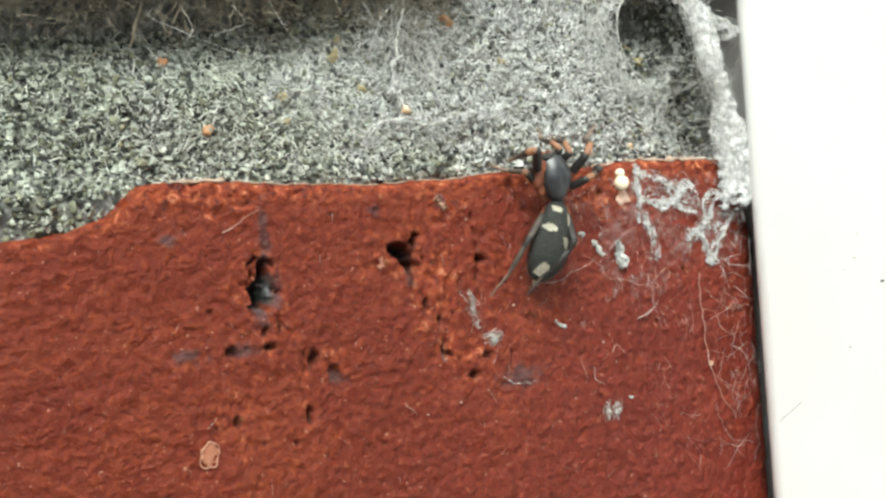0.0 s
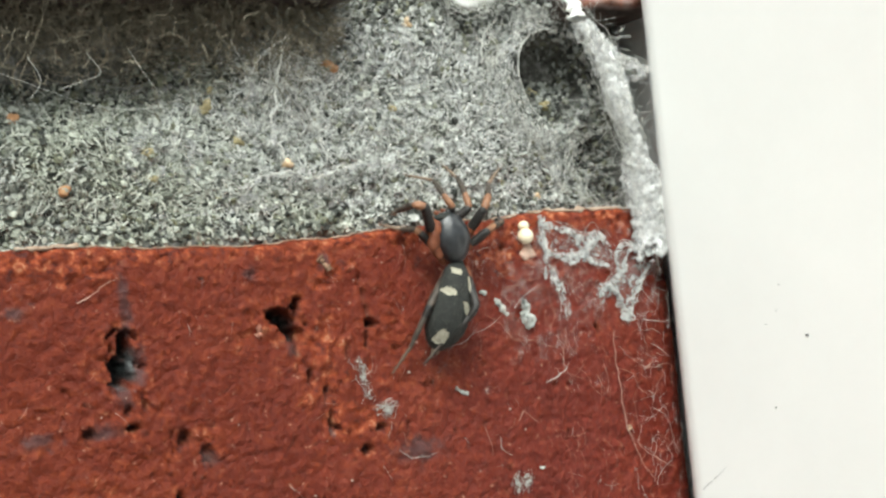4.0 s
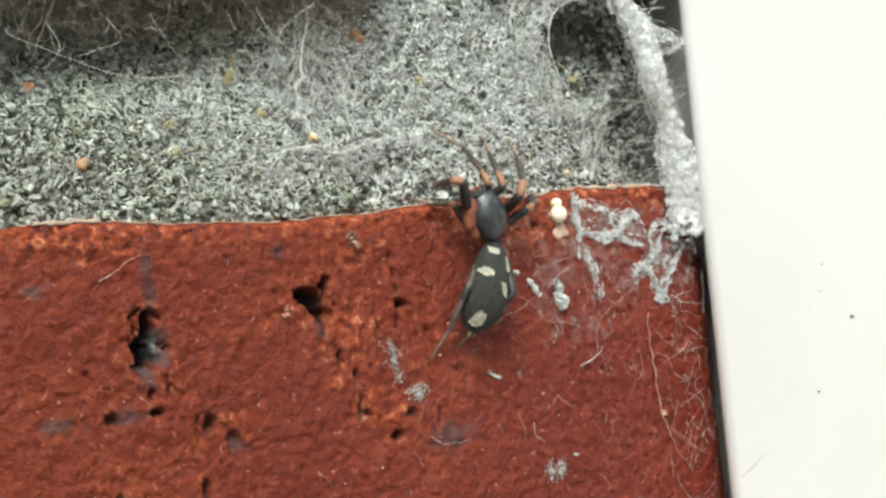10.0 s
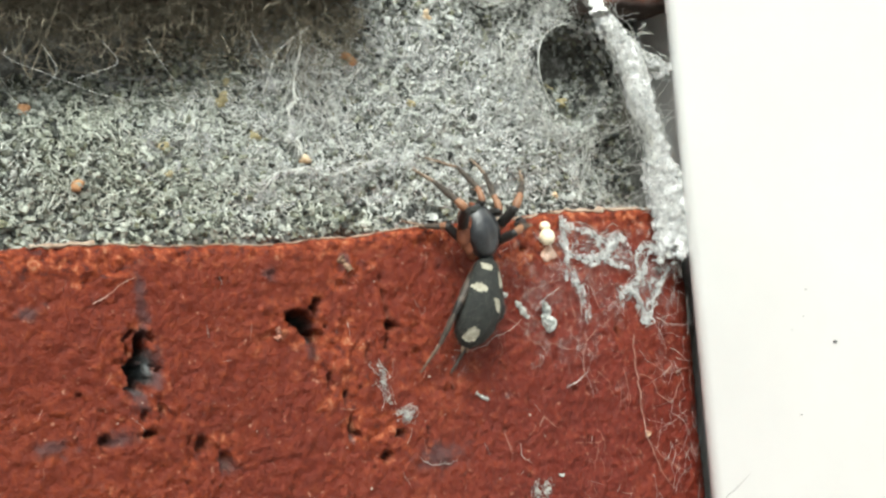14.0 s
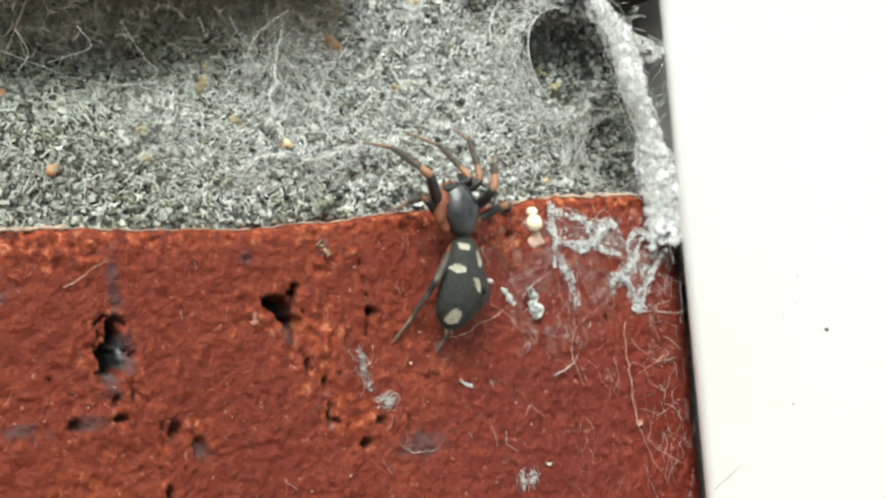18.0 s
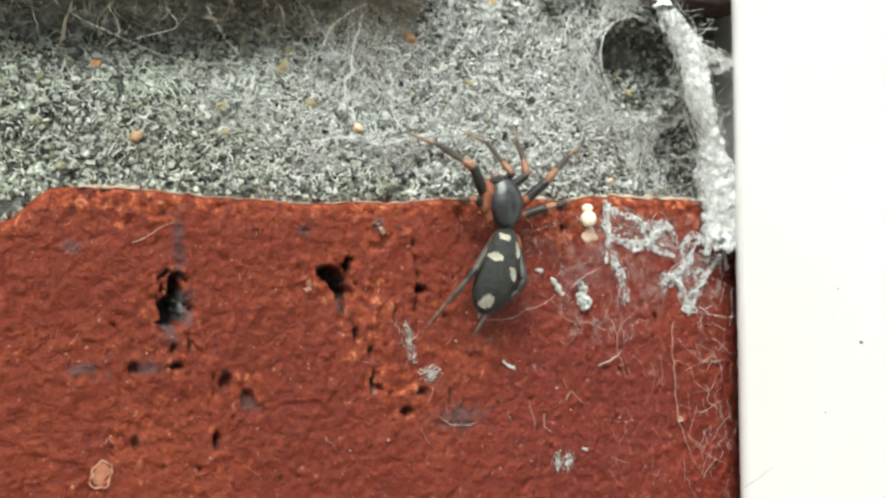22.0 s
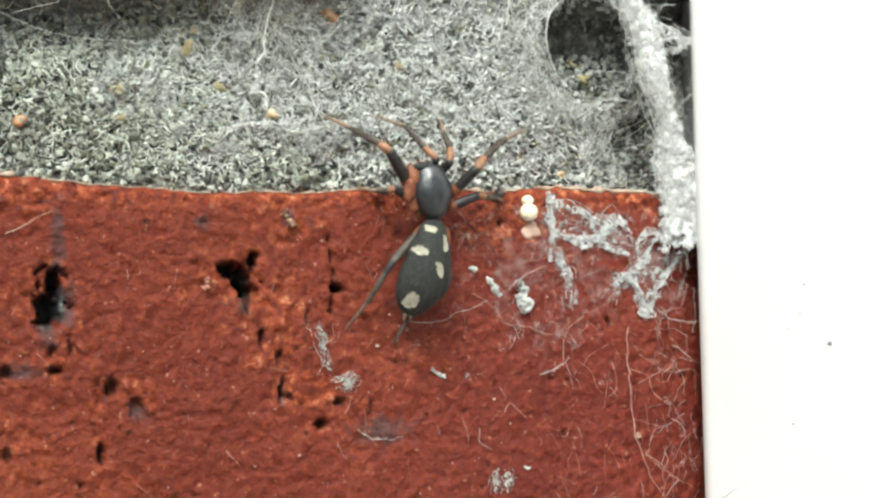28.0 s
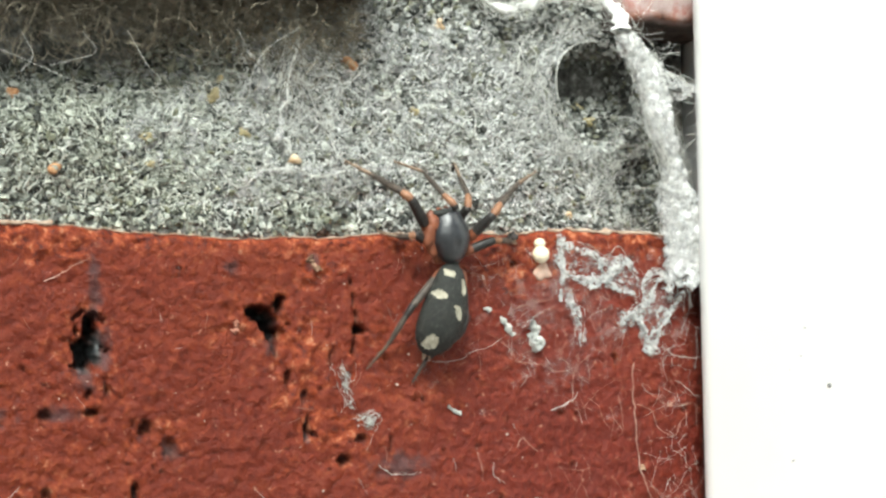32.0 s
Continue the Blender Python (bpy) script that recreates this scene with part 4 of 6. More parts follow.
def make_web_tunnel():
    """The silk-rimmed mouth of the tunnel, a hollow beside it, and the veils round both."""
    for (cx, cz, a, b), mouth, seed in ((CAVES[0], True, 21), (CAVES[1], False, 22)):
        root = empty("web_tunnel", (cx, 2.2, cz), "silk-rimmed round mouth of a spider tunnel" if mouth else "web-veiled hollow in the grey mortar joint", "cobweb", "tunnel mouths")
        r = np.random.default_rng(seed)

        def ring(th, g):
            return np.stack([0.92 * a * g * np.cos(th) - 0.10 * b * np.sin(th), -0.15 + 0.35 * np.cos(th) + 0 * th, 0.95 * b * g * np.sin(th)], -1)

        if mouth:
            ps, rs = [], []
            for k in range(7):
                th = np.linspace(0.1, 1.45 * math.pi, 49) if k == 0 else np.linspace(r.uniform(0.1, 2), r.uniform(3, 4.6), 32)
                ps.append(wiggle(ring(th, 1 + 0.012 * r.standard_normal()), 0.10, 0.7, 3.0))
                rs.append(0.007 if k == 0 else r.uniform(0.003, 0.006))
            part("rim", tubes(ps, rs), THREAD, root)
        # veil from the rim to the sand round it
        nu, nv = 90, 14
        th = np.linspace(0, 2 * math.pi, nu, endpoint=False)
        rows = []
        for j in range(nv):
            u = j / (nv - 1)
            p = wiggle(ring(th, 1 + 0.35 * u), 0.10 + 0.2 * u, 0.9, 3.0)
            p[:, 1] += 0.35 * u
            rows.append(p)
        v = np.concatenate(rows)
        f = [[j * nu + i, j * nu + (i + 1) % nu, (j + 1) * nu + (i + 1) % nu, (j + 1) * nu + i] for j in range(nv - 1) for i in range(nu) if 0.45 * math.pi < th[i] < 1.40 * math.pi]
        if mouth:
            part("veil", (v, f), VEIL, root, "thin grey silk veil")
        ps, rs = [], []
        for k in range(150 if mouth else 60):
            t0 = r.uniform(1.2, 5.0)
            s0 = r.uniform(0.98, 1.3)
            s1 = s0 + r.uniform(0.2, 1.0)
            t1 = t0 + r.uniform(-0.9, 0.9)
            p0, p1 = ring(np.array([t0]), s0)[0], ring(np.array([t1]), s1)[0]
            p1[1] = 0.3 * r.uniform(-1, 1)
            if p1[0] + cx > 12.2:
                continue
            ps.append(wiggle(np.linspace(p0, p1, 9), 0.18, 0.8, k))
            rs.append(r.uniform(0.004, 0.009) if mouth else 0.005)
        part("veil_threads", tubes(ps, rs), THREAD, root, kind="stuff")


def make_mortar_silk():
    """Fine silk spun over the sand of the joint."""
    r = np.random.default_rng(31)
    ps, rs = [], []
    for k in range(21000):
        x, z = r.uniform(-26, 11), r.uniform(0.2, 10.2)
        if r.random() > (0.35 + 0.65 * math.exp(-((z - 3.6) / 3.0) ** 2)) * (0.25 + 0.75 * float(smooth(0.3, 1.8, z))):
            continue
        (ax, az, aw, ah), (bx, bz, bw, bh) = CAVES
        if math.hypot((x - ax - 0.2) / aw, (z - az + 0.15) / ah) < 1.0 or (math.hypot((x - bx) / bw, (z - bz) / bh) < 1.2 and k % 4):
            continue
        if r.random() > 0.3 + 0.7 * float(smooth(-21, -9, x)) or (z > 6.5 and x < -8 and k % 3):
            continue
        a, ln = r.uniform(0, 6.28), r.uniform(0.2, 0.5) if k % 9 else r.uniform(0.6, 1.4)
        p = np.array([(x + ln * s * math.cos(a), 0, z + ln * s * math.sin(a)) for s in np.linspace(-0.5, 0.5, 6)])
        p = wiggle(p, 0.34, 3.2, r.uniform(0, 50))
        p[:, 1] = [bed(q[0], q[2]) - 0.10 - 0.22 * r.random() for q in p]
        ps.append(p)
        rs.append(r.uniform(0.013, 0.040) * np.array((0.4, 1, 1.2, 1.1, 0.8, 0.3)))
    nx, nz = 150, 70
    gx, gz = np.linspace(-14, 12.0, nx), np.linspace(1.0, 9.4, nz)
    v = [(x, bed(x, z) - 0.22 - 0.14 * n3(x * 1.5, 3, z * 1.5) - 0.1 * n3(x * 4, 5, z * 4), z) for z in gz for x in gx]
    f = []
    for j in range(nz - 1):
        for i in range(nx - 1):
            x, z = gx[i], gz[j]
            if 0.25 * (1 - ((x - 1.0) / 9.5) ** 2) + 0.25 * (1 - ((z - 5) / 3.6) ** 2) + n3(x * 0.6, 8, z * 0.8) + 0.6 * n3(x * 2.5, 2, z * 2.5) > 0.0 and math.hypot((x - CAVES[0][0]) / CAVES[0][2], (z - CAVES[0][1]) / CAVES[0][3]) > 0.95:
                f.append([j * nx + i, j * nx + i + 1, (j + 1) * nx + i + 1, (j + 1) * nx + i])
    ob = part("web_sheet", (v, f), SHEET, None)
    tagged(ob, "thin milky sheet web over the mortar", "cobweb")
    ob = part("web_silk", tubes(ps, rs, 4), WOOL, None, kind="stuff")
    tagged(ob, "fine white silk threads spun over the mortar", "cobweb")
    # hanging threads under the upper brick
    root = empty("hanging_web", (-5.6, 2.6, 3.8), "branching white web threads hung over the mortar", "cobweb")
    o = np.array((-5.6, 2.6, 3.8))
    lines = [
        ([(-5.31, 10.44), (-5.65, 8.24), (-6, 7.02), (-6.35, 5.57), (-6.53, 4)], 0.055),
        ([(-6.35, 5.57), (-5.32, 5.17), (-4.04, 4.39)], 0.028),
        ([(-6.03, 6.78), (-4.82, 6.02), (-4, 4.76)], 0.02),
        ([(-6.53, 4), (-6.86, 3.89)], 0.08),
        ([(-6.53, 4), (-6.21, 3.79), (-6.08, 3.33)], 0.08),
        ([(-9.18, 2.45), (-8.34, 1.93), (-7.23, 2.51), (-5.89, 2.59), (-4.56, 2.32), (-3.1, 2.86)], 0.03),
        ([(-4.83, 2.33), (-3.98, 2.53), (-2.53, 2.96), (-1.07, 3.09)], 0.02),
        ([(-5.65, 8.24), (-4.88, 8.97), (-4, 9.47), (-2.29, 9.72)], 0.02),
        ([(-2.89, 7.09), (-3.91, 5.82), (-4.31, 4.59), (-3.96, 3.16)], 0.018),
        ([(5.2, 7.87), (5.79, 7.46), (6.04, 8.13), (5.62, 8.66)], 0.03),
        ([(4.82, 7.34), (5.34, 8.93), (6.08, 9.73)], 0.03),
        ([(8.52, 1.55), (9.64, 2.31), (11.01, 3.49), (12.69, 4.12)], 0.012),
        ([(8.74, 0.72), (9.19, 1.51), (10.99, 3.35)], 0.010),
        ([(9.8, 0.93), (11.25, 1.4), (12.11, 1.21)], 0.012),
        ([(7.78, -4.27), (8.97, -2.98), (10.15, -2.1), (11.23, -1.89)], 0.010),
        ([(8.35, 1.86), (9.14, 2.57), (10.51, 3.51), (12.02, 4.2)], 0.012),
        ([(8.69, 0.37), (9.02, 1.6), (10.28, 3.09), (11.89, 4.32)], 0.012),
        ([(8.54, 1.71), (8.76, 0.92), (8.51, 0.32)], 0.014),
        ([(8.64, 2.73), (8.62, 1.76), (8.25, 1.08), (8.72, 0.31)], 0.012),
        ([(10.31, 0.56), (10.88, 1.6), (11.71, 2.9)], 0.010),
        ([(9.74, 0.31), (11.09, 0.95), (12.22, 1.17)], 0.012),
        ([(9.9, 0.7), (10.63, 1.62), (12.24, 1.89)], 0.010),
        ([(6.42, 6.77), (6.46, 5.41), (6.98, 4.71), (7.82, 3.73)], 0.014),
        ([(5.1, 8.72), (5.25, 8.04), (5.6, 7.36), (5.35, 6.68)], 0.022),
        ([(5.62, 7.5), (5.33, 7.09), (4.31, 6.28)], 0.016),
        ([(4.75, 8.58), (5.4, 8.45), (5.97, 9)], 0.016),
    ]
    for k, (xz, rad) in enumerate(lines):
        base = curve(pts(xz, [bed(x, z) - 0.62 for x, z in xz]), 18) - o
        part("thread", tubes([wiggle(base, 0.25, 1.3, k * 7.0), wiggle(base, 0.35, 1.2, k * 11.0), wiggle(base, 0.5, 1.1, k * 5.0)], [np.linspace(rad, rad * 0.6, 18), rad * 0.4, rad * 0.25], 5), THREAD, root)
    for k, xz in enumerate(([(-6.5, 4.73), (-6.59, 4)], [(-8.33, 2.05), (-6.97, 2.5), (-5.62, 2.62), (-3.99, 2.48)], [(-3.69, 2.64), (-1.97, 2.8), (-0.27, 2.46)], [(-1.97, 5.19), (0.67, 5.24), (2.43, 4.8)])):
        g = lace([(xz, [0.22 if k == 0 else 0.17] * len(xz))], 2.25, 0.05, 80.0 + k, 0.3)
        part("torn_film", (g[0] - o, g[1]), FILM, root)
    ps, rs = [], []
    for k in range(70):
        a = np.array((-5.6 + r.normal(0, 0.35), 0.0, r.uniform(5.0, 9.6)))
        b = np.array((-6.4 + r.normal(0, 0.4), 0.0, a[2] - r.uniform(1.0, 2.6))) if k % 3 else np.array((r.uniform(-5.0, -3.2), 0.0, a[2] - r.uniform(0.6, 3.0)))
        a[1], b[1] = bed(a[0], a[2]) - r.uniform(0.4, 0.8), bed(b[0], b[2]) - r.uniform(0.25, 0.6)
        ps.append(wiggle(np.linspace(a, b, 9), 0.16, 1.4, k * 1.3) - o)
        rs.append(r.uniform(0.006, 0.014))
    part("fine_threads", tubes(ps, rs, 4), THREAD, root, kind="stuff")
    # dusty tangle in the shade under the upper brick
    ps, rs = [], []
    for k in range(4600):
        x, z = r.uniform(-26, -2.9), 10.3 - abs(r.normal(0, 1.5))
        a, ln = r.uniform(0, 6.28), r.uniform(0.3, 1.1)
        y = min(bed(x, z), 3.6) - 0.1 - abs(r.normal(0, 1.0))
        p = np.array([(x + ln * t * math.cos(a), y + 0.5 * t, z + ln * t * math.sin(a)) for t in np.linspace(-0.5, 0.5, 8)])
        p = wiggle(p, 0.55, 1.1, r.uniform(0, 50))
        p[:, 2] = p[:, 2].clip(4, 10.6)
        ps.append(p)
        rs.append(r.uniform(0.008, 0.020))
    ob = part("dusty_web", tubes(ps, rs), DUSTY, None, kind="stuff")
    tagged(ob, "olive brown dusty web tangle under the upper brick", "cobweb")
    root = empty("hanging_web", (-18, 1.5, 9), "dust-laden olive web strands hanging from the brick", "cobweb")
    for k, xz in enumerate(([(-18.57, 9.29), (-18.77, 8.19), (-19.06, 6.98), (-19.24, 6.11)], [(-17.02, 9.1), (-17.27, 7.98), (-17.61, 7.31), (-17.56, 6.86)], [(-13.93, 9.14), (-13.76, 7.99), (-13.99, 7.41)], [(-11.96, 9.28), (-11.87, 8.23), (-12.14, 7.58)], [(-4.54, 9.27), (-5.37, 8.14), (-5.63, 7.53)], [(-8.9, 9.21), (-8.79, 8.3), (-8.53, 7.77)])):
        g = cord(pts(xz, np.linspace(2.0, 3.2, len(xz)).tolist()), [0.02, 0.04, 0.05, 0.02], k * 3.0, 0.6, 40, 8, 1.2)
        part("strand", (g[0] - (-18, 1.5, 9), g[1]), DUSTY, root)
    # vertical threads between the upper brick and the joint
    root = empty("hanging_web", (-12, 1.5, 9.5), "thin dusty web threads hanging from the upper brick", "cobweb")
    ps, rs = [], []
    for xz in ([(-12.74, 12.03), (-12.58, 9.82)], [(-8.31, 12.09), (-8.72, 8.53)], [(-16.32, 10.8), (-16.84, 9.14), (-17.69, 6.56)], [(-4.86, 9.77), (-5.09, 10.3), (-4.22, 11.61)], [(-2.59, 11.62), (-1.9, 11.09), (-2.3, 10.29)], [(-2.26, 11.89), (-2.12, 10.56), (-2.78, 10.03)], [(-6.17, 10.82), (-5.19, 9.38), (-4.61, 9.38)]):
        base = curve(pts(xz, np.linspace(0.1, 2.2, len(xz)).tolist()), 14)
        for k in range(3):
            ps.append(wiggle(base, 0.15, 1.2, k * 7.0))
            rs.append(0.016 / (k + 1))
    v, f = tubes(ps, rs, 4)
    part("thread", (v - (-12, 1.5, 9.5), f), DUSTY, root)
    # fine taut threads in front of the joint
    root = empty("taut_web", (-12, 0.8, 9.0), "few thin taut web threads before the mortar", "cobweb")
    for k, xz in enumerate(([(-18.94, 7.53), (-18.72, 7.04), (-14.84, 5.58), (-11.85, 5.46)], [(-13.39, 7.93), (-12.68, 6.66), (-12.08, 5.97), (-12.57, 5.54)], [(-15.17, 7.8), (-14.71, 6.93), (-16.46, 6.35)], [(-8.82, 8.26), (-7.95, 6.84), (-6.61, 6.22)], [(-6.1, 8.46), (-7.68, 7.35), (-8.73, 5.26)], [(-17.59, 7.63), (-17.15, 6.72), (-17.6, 6)])):
        p = wiggle(curve(pts(xz, 0.8), 24), 0.06, 1.0, k * 3.0)
        part("thread", tube(p - (-12, 0.8, 9.0), 0.008, 5), THREAD, root)


def make_lace():
    """Torn patch of sheet web on the brick."""
    o = np.array((7.5, -0.2, -2.0))
    root = empty("web_patch", o, "torn lacy patch of white sheet web on the brick", "cobweb")
    runs = [
        ([(5.61, -0.59), (5.66, -1.64), (5.66, -2.36), (5.58, -3.21)], (0.20, 0.16, 0.14, 0.05)),
        ([(5.68, -0.69), (7.16, -1.15), (8.02, -1.54), (8.8, -1.36), (9.56, -2.02)], (0.12, 0.12, 0.16, 0.16, 0.08)),
        ([(5.73, -1.95), (6.45, -2.24), (7.26, -2.35), (8.09, -2.03), (8.85, -1.53)], (0.16, 0.22, 0.20, 0.22, 0.16)),
        ([(7.69, -1.74), (8.08, -2.35), (8.62, -2.72), (9.37, -2.96)], (0.16, 0.18, 0.14, 0.06)),
        ([(6.01, -3.26), (6.35, -3.7), (6.57, -4.43), (6.49, -5.28)], (0.14, 0.18, 0.12, 0.05)),
        ([(8.71, -4.2), (9.28, -3.83), (9.99, -3.46), (10.44, -2.71), (10.89, -2.08)], (0.12, 0.20, 0.2, 0.12, 0.08)),
        ([(9.28, -3.95), (9.76, -4.45), (10.21, -5.32), (10.63, -5.57)], (0.18, 0.2, 0.26, 0.12)),
        ([(10.21, -5.39), (10.81, -4.46), (11.4, -3.66), (11.85, -3.08)], (0.26, 0.18, 0.14, 0.06)),
        ([(9.86, -3.33), (9.83, -2.51), (10.32, -2.01), (10.98, -1.96)], (0.10, 0.12, 0.1, 0.06)),
    ]
    geos = []
    for k, (xz, rad) in enumerate(runs):
        p = pts(xz, -0.12)
        g = lace([(xz, [1.7 * q for q in rad])], -0.10 - 0.02 * (k % 3), 0.032, 3.0 + k, 0.3, 0.45)
        if k in (0, 2, 5, 6, 7):
            c = cord(p, [0.24 * q for q in rad], k * 1.7, 0.5, 40, 8, 0.9)
            g = merge([g, (c[0] - (0, 0.06, 0), c[1])])
        part("silk_strand", (g[0] - o, g[1]), LACE, root)
        geos.append(strands(p, 7, 0.15, 0.007, 60 + k, loose=1.6))
    for k, (xz, wide) in enumerate((([(5.81, -1.07), (6.87, -1.55), (7.96, -1.86), (9.05, -2.22), (9.74, -2.52)], 0.55), ([(8.85, -4.2), (9.84, -3.95), (10.37, -4.7), (10.82, -3.96), (11.29, -2.96)], 0.55), ([(5.89, -2.73), (6.34, -3.94), (6.5, -4.91)], 0.35))):
        g = lace([(xz, [wide * 1.3] * len(xz))], -0.07, 0.05, 33.0 + k, 0.15, 0.6)
        part("veil", (g[0] - o, g[1]), VEIL, root, "filmy silk between the strands")
    r = np.random.default_rng(77)
    ps, rs = [], []
    nodes = [q for xz, _ in runs for q in xz]
    for k in range(60):
        i, j = r.integers(0, len(nodes), 2)
        a, b = np.array(nodes[i]), np.array(nodes[j])
        if 0.2 < np.linalg.norm(a - b) < 2.2:
            p = np.linspace((a[0], -0.1, a[1]), (b[0], -0.1, b[1]), 9)
            ps.append(wiggle(p, 0.35, 1.3, k))
            rs.append(r.uniform(0.004, 0.009))
    geos.append(tubes(ps, rs))
    v, f = merge(geos)
    part("threads", (v - o, f), THREAD, root, kind="stuff")


def make_threads():
    """Hairs and threads over the lower brick."""
    named = [
        ("thread", "pale pinkish thread lying on the brick", [(5.03, -8.06), (5.55, -7.95), (5.83, -7.75), (6.15, -7.62), (6.43, -7.30)], 0.018),
        ("thread", "forked pale thread stretched over the brick", [(6.05, -7.56), (6.13, -6.72), (6.47, -6.13), (7.38, -5.53), (8.36, -4.98)], 0.011),
        ("thread", "long wavy thread over the brick", [(2.02, -4.68), (3.03, -5.36), (3.54, -5.89), (4.45, -6.04), (5.23, -6.39), (5.9, -6.31), (6.16, -6.6)], 0.010),
        ("thread", "long wavy thread over the brick", [(-1.02, -5.68), (-0.03, -5.88), (0.98, -5.57), (2.27, -5.02), (2.79, -4.79)], 0.009),
        ("thread", "long upright thread over the brick", [(9.26, -6.17), (9.17, -7.15), (9.26, -8.86), (9.4, -10.45), (9.65, -11.32), (10.29, -12.81), (10.82, -13.69)], 0.02475),
        ("thread", "branching thread over the brick", [(9.34, -8.01), (10.16, -8.4), (10.56, -9.15), (11.39, -9.55), (11.7, -8.94), (12, -8.46)], 0.0154),
        ("thread", "branching thread over the brick", [(10.69, -5.4), (12.09, -6.02), (12.96, -5.93)], 0.0165),
        ("thread", "hooked thread near the frame", [(10.96, -8.18), (11.31, -7.89), (11.46, -7.7)], 0.01925),
        ("thread", "branching thread over the brick", [(10.19, -7.67), (11.02, -8.06), (12.45, -8.1), (12.64, -9.22)], 0.0143),
        ("thread", "branching thread over the brick", [(11.49, -6.95), (12.04, -7.34), (12.52, -7.72)], 0.0143),
        ("thread", "thin thread over the brick", [(9.92, -11.45), (10.73, -12.35), (12.26, -13.16)], 0.0143),
        ("thread", "thin thread over the brick", [(8.39, -7.62), (8.64, -8.24), (8.62, -8.84), (8.2, -9.19)], 0.0121),
        ("thread", "curved pale hair over a grey stain", [(-3.2, -10.06), (-2.68, -10.42), (-2.08, -10.52), (-1.3, -10.37)], 0.013),
        ("thread", "looped pale hair on the brick", [(3.23, -9.62), (3.55, -9.3), (4.07, -9.6), (4.24, -9.89)], 0.0154),
        ("thread", "thin pale hair on the brick", [(1.39, -9.55), (1.52, -10.49), (1.66, -10.96)], 0.011),
        ("thread", "thin pale hair on the brick", [(2.09, -10.16), (2.12, -10.75), (2.62, -11.24)], 0.011),
        ("thread", "dusty thread leaning on the brick", [(-16.9, -2.27), (-16.09, -1.87), (-15.16, -1.38)], 0.022),
        ("thread", "thin pale thread on the brick", [(3.09, -3.69), (4.41, -3.26), (5.43, -3.09)], 0.011),
        ("thread", "thin pale thread on the brick", [(3.6, -4.41), (4.53, -3.81), (5.34, -3.45)], 0.011),
        ("thread", "fine dark hair near the frame", [(10.5, -13.83), (11.15, -13.38), (12.08, -12.97)], 0.01375),
    ]
    for k, (name, label, xz, rad) in enumerate(named):
        y = -4.0 if "frame" in label and "dark" in label else -0.14
        p = wiggle(wiggle(curve(pts(xz, y), 40), 0.13, 1.3, k * 5.0), 0.05, 4.0, k * 3.0)
        mat = DIRT if "dark" in label else (THREAD if k % 3 == 0 else PINK_THREAD)
        c = p.mean(0)
        second = wiggle(p, 0.10, 1.7, k * 2.0 + 9.0)[6:34]
        ob = part(name, tubes([p - c, second - c], [np.linspace(rad * 0.7, rad * 0.35, 40), np.linspace(rad * 0.35, rad * 0.2, 28)], 5), mat, None, label)
        ob.location = Vector(c) * MM
        tagged(ob, category="web thread", group="threads on the brick")
    r = np.random.default_rng(91)
    ps, rs, qs, ss = [], [], [], []
    for k in range(330):
        if k < 120:
            x, z = r.uniform(5.5, 12.6), r.uniform(-16, -1.0)
        elif k < 260:
            x, z = r.normal(5.0, 4.2), -1.2 - abs(r.normal(0, 3.2))
            x = min(x, 12.4)
        else:
            x, z = r.uniform(-20, 8), r.uniform(-16, -0.8)
        a = r.uniform(0, 6.28) if k % 2 else r.normal(1.57, 0.5)
        ln = r.uniform(0.3, 2.0) if k < 120 else r.uniform(0.2, 0.8)
        p = np.array([(x + ln * s * math.cos(a), -0.06 - 0.14 * (1 - 4 * s * s), z + ln * s * math.sin(a)) for s in np.linspace(-0.5, 0.5, 8)])
        p = wiggle(p, 0.2, 1.0, k * 1.7)
        p[:, 1] = np.clip(p[:, 1], -0.4, -0.03)
        (ps if k % 3 else qs).append(p)
        (rs if k % 3 else ss).append(r.uniform(0.0028, 0.0052))
    for geo, mat, label in ((tubes(ps, rs), PINK_THREAD, "fine pinkish hairs scattered over the brick"), (tubes(qs, ss), THREAD, "fine pale silk scattered over the brick")):
        tagged(part("fine_hairs", geo, mat, None, kind="stuff"), label, "web thread")
    # thin silk film over the brick round the lace
    gx, gz = np.arange(-1.5, 12.2, 0.12), np.arange(-9.0, -0.75, 0.12)
    v = [(x, -0.20 - 0.05 * n3(x * 1.7, 4, z * 1.7), z) for z in gz for x in gx]
    nx = len(gx)
    f = []
    for j in range(len(gz) - 1):
        for i in range(nx - 1):
            x, z = gx[i], gz[j]
            if 0.45 - 0.55 * math.hypot((x - 6.2) / 6.0, (z + 3.2) / 4.2) + 0.7 * n3(x * 0.7, 5, z * 0.7) + 0.5 * n3(x * 2.4, 1, z * 2.4) > 0.1:
                f.append([j * nx + i, j * nx + i + 1, (j + 1) * nx + i + 1, (j + 1) * nx + i])
    tagged(part("web_film", (v, f), HAZE, None), "hazy thin silk film on the brick", "cobweb")
    # mesh of threads in the gap beside the frame
    ps, rs = [], []
    for k in range(55):
        x, z = r.uniform(10.6, 12.4), r.uniform(-16, -2.5)
        a = np.array([x, -0.2 - r.uniform(0, 0.6), z])
        b = a + (r.uniform(-1.5, 0.5), r.uniform(-0.1, 0.2), r.uniform(-1.8, 1.8))
        ps.append(wiggle(np.linspace(a, b, 9), 0.4, 1.2, k + 0.5))
        rs.append(r.uniform(0.004, 0.007))
    tagged(part("gap_threads", tubes(ps, rs), THREAD, None, kind="stuff"), "tangled silk between brick and window frame", "cobweb")


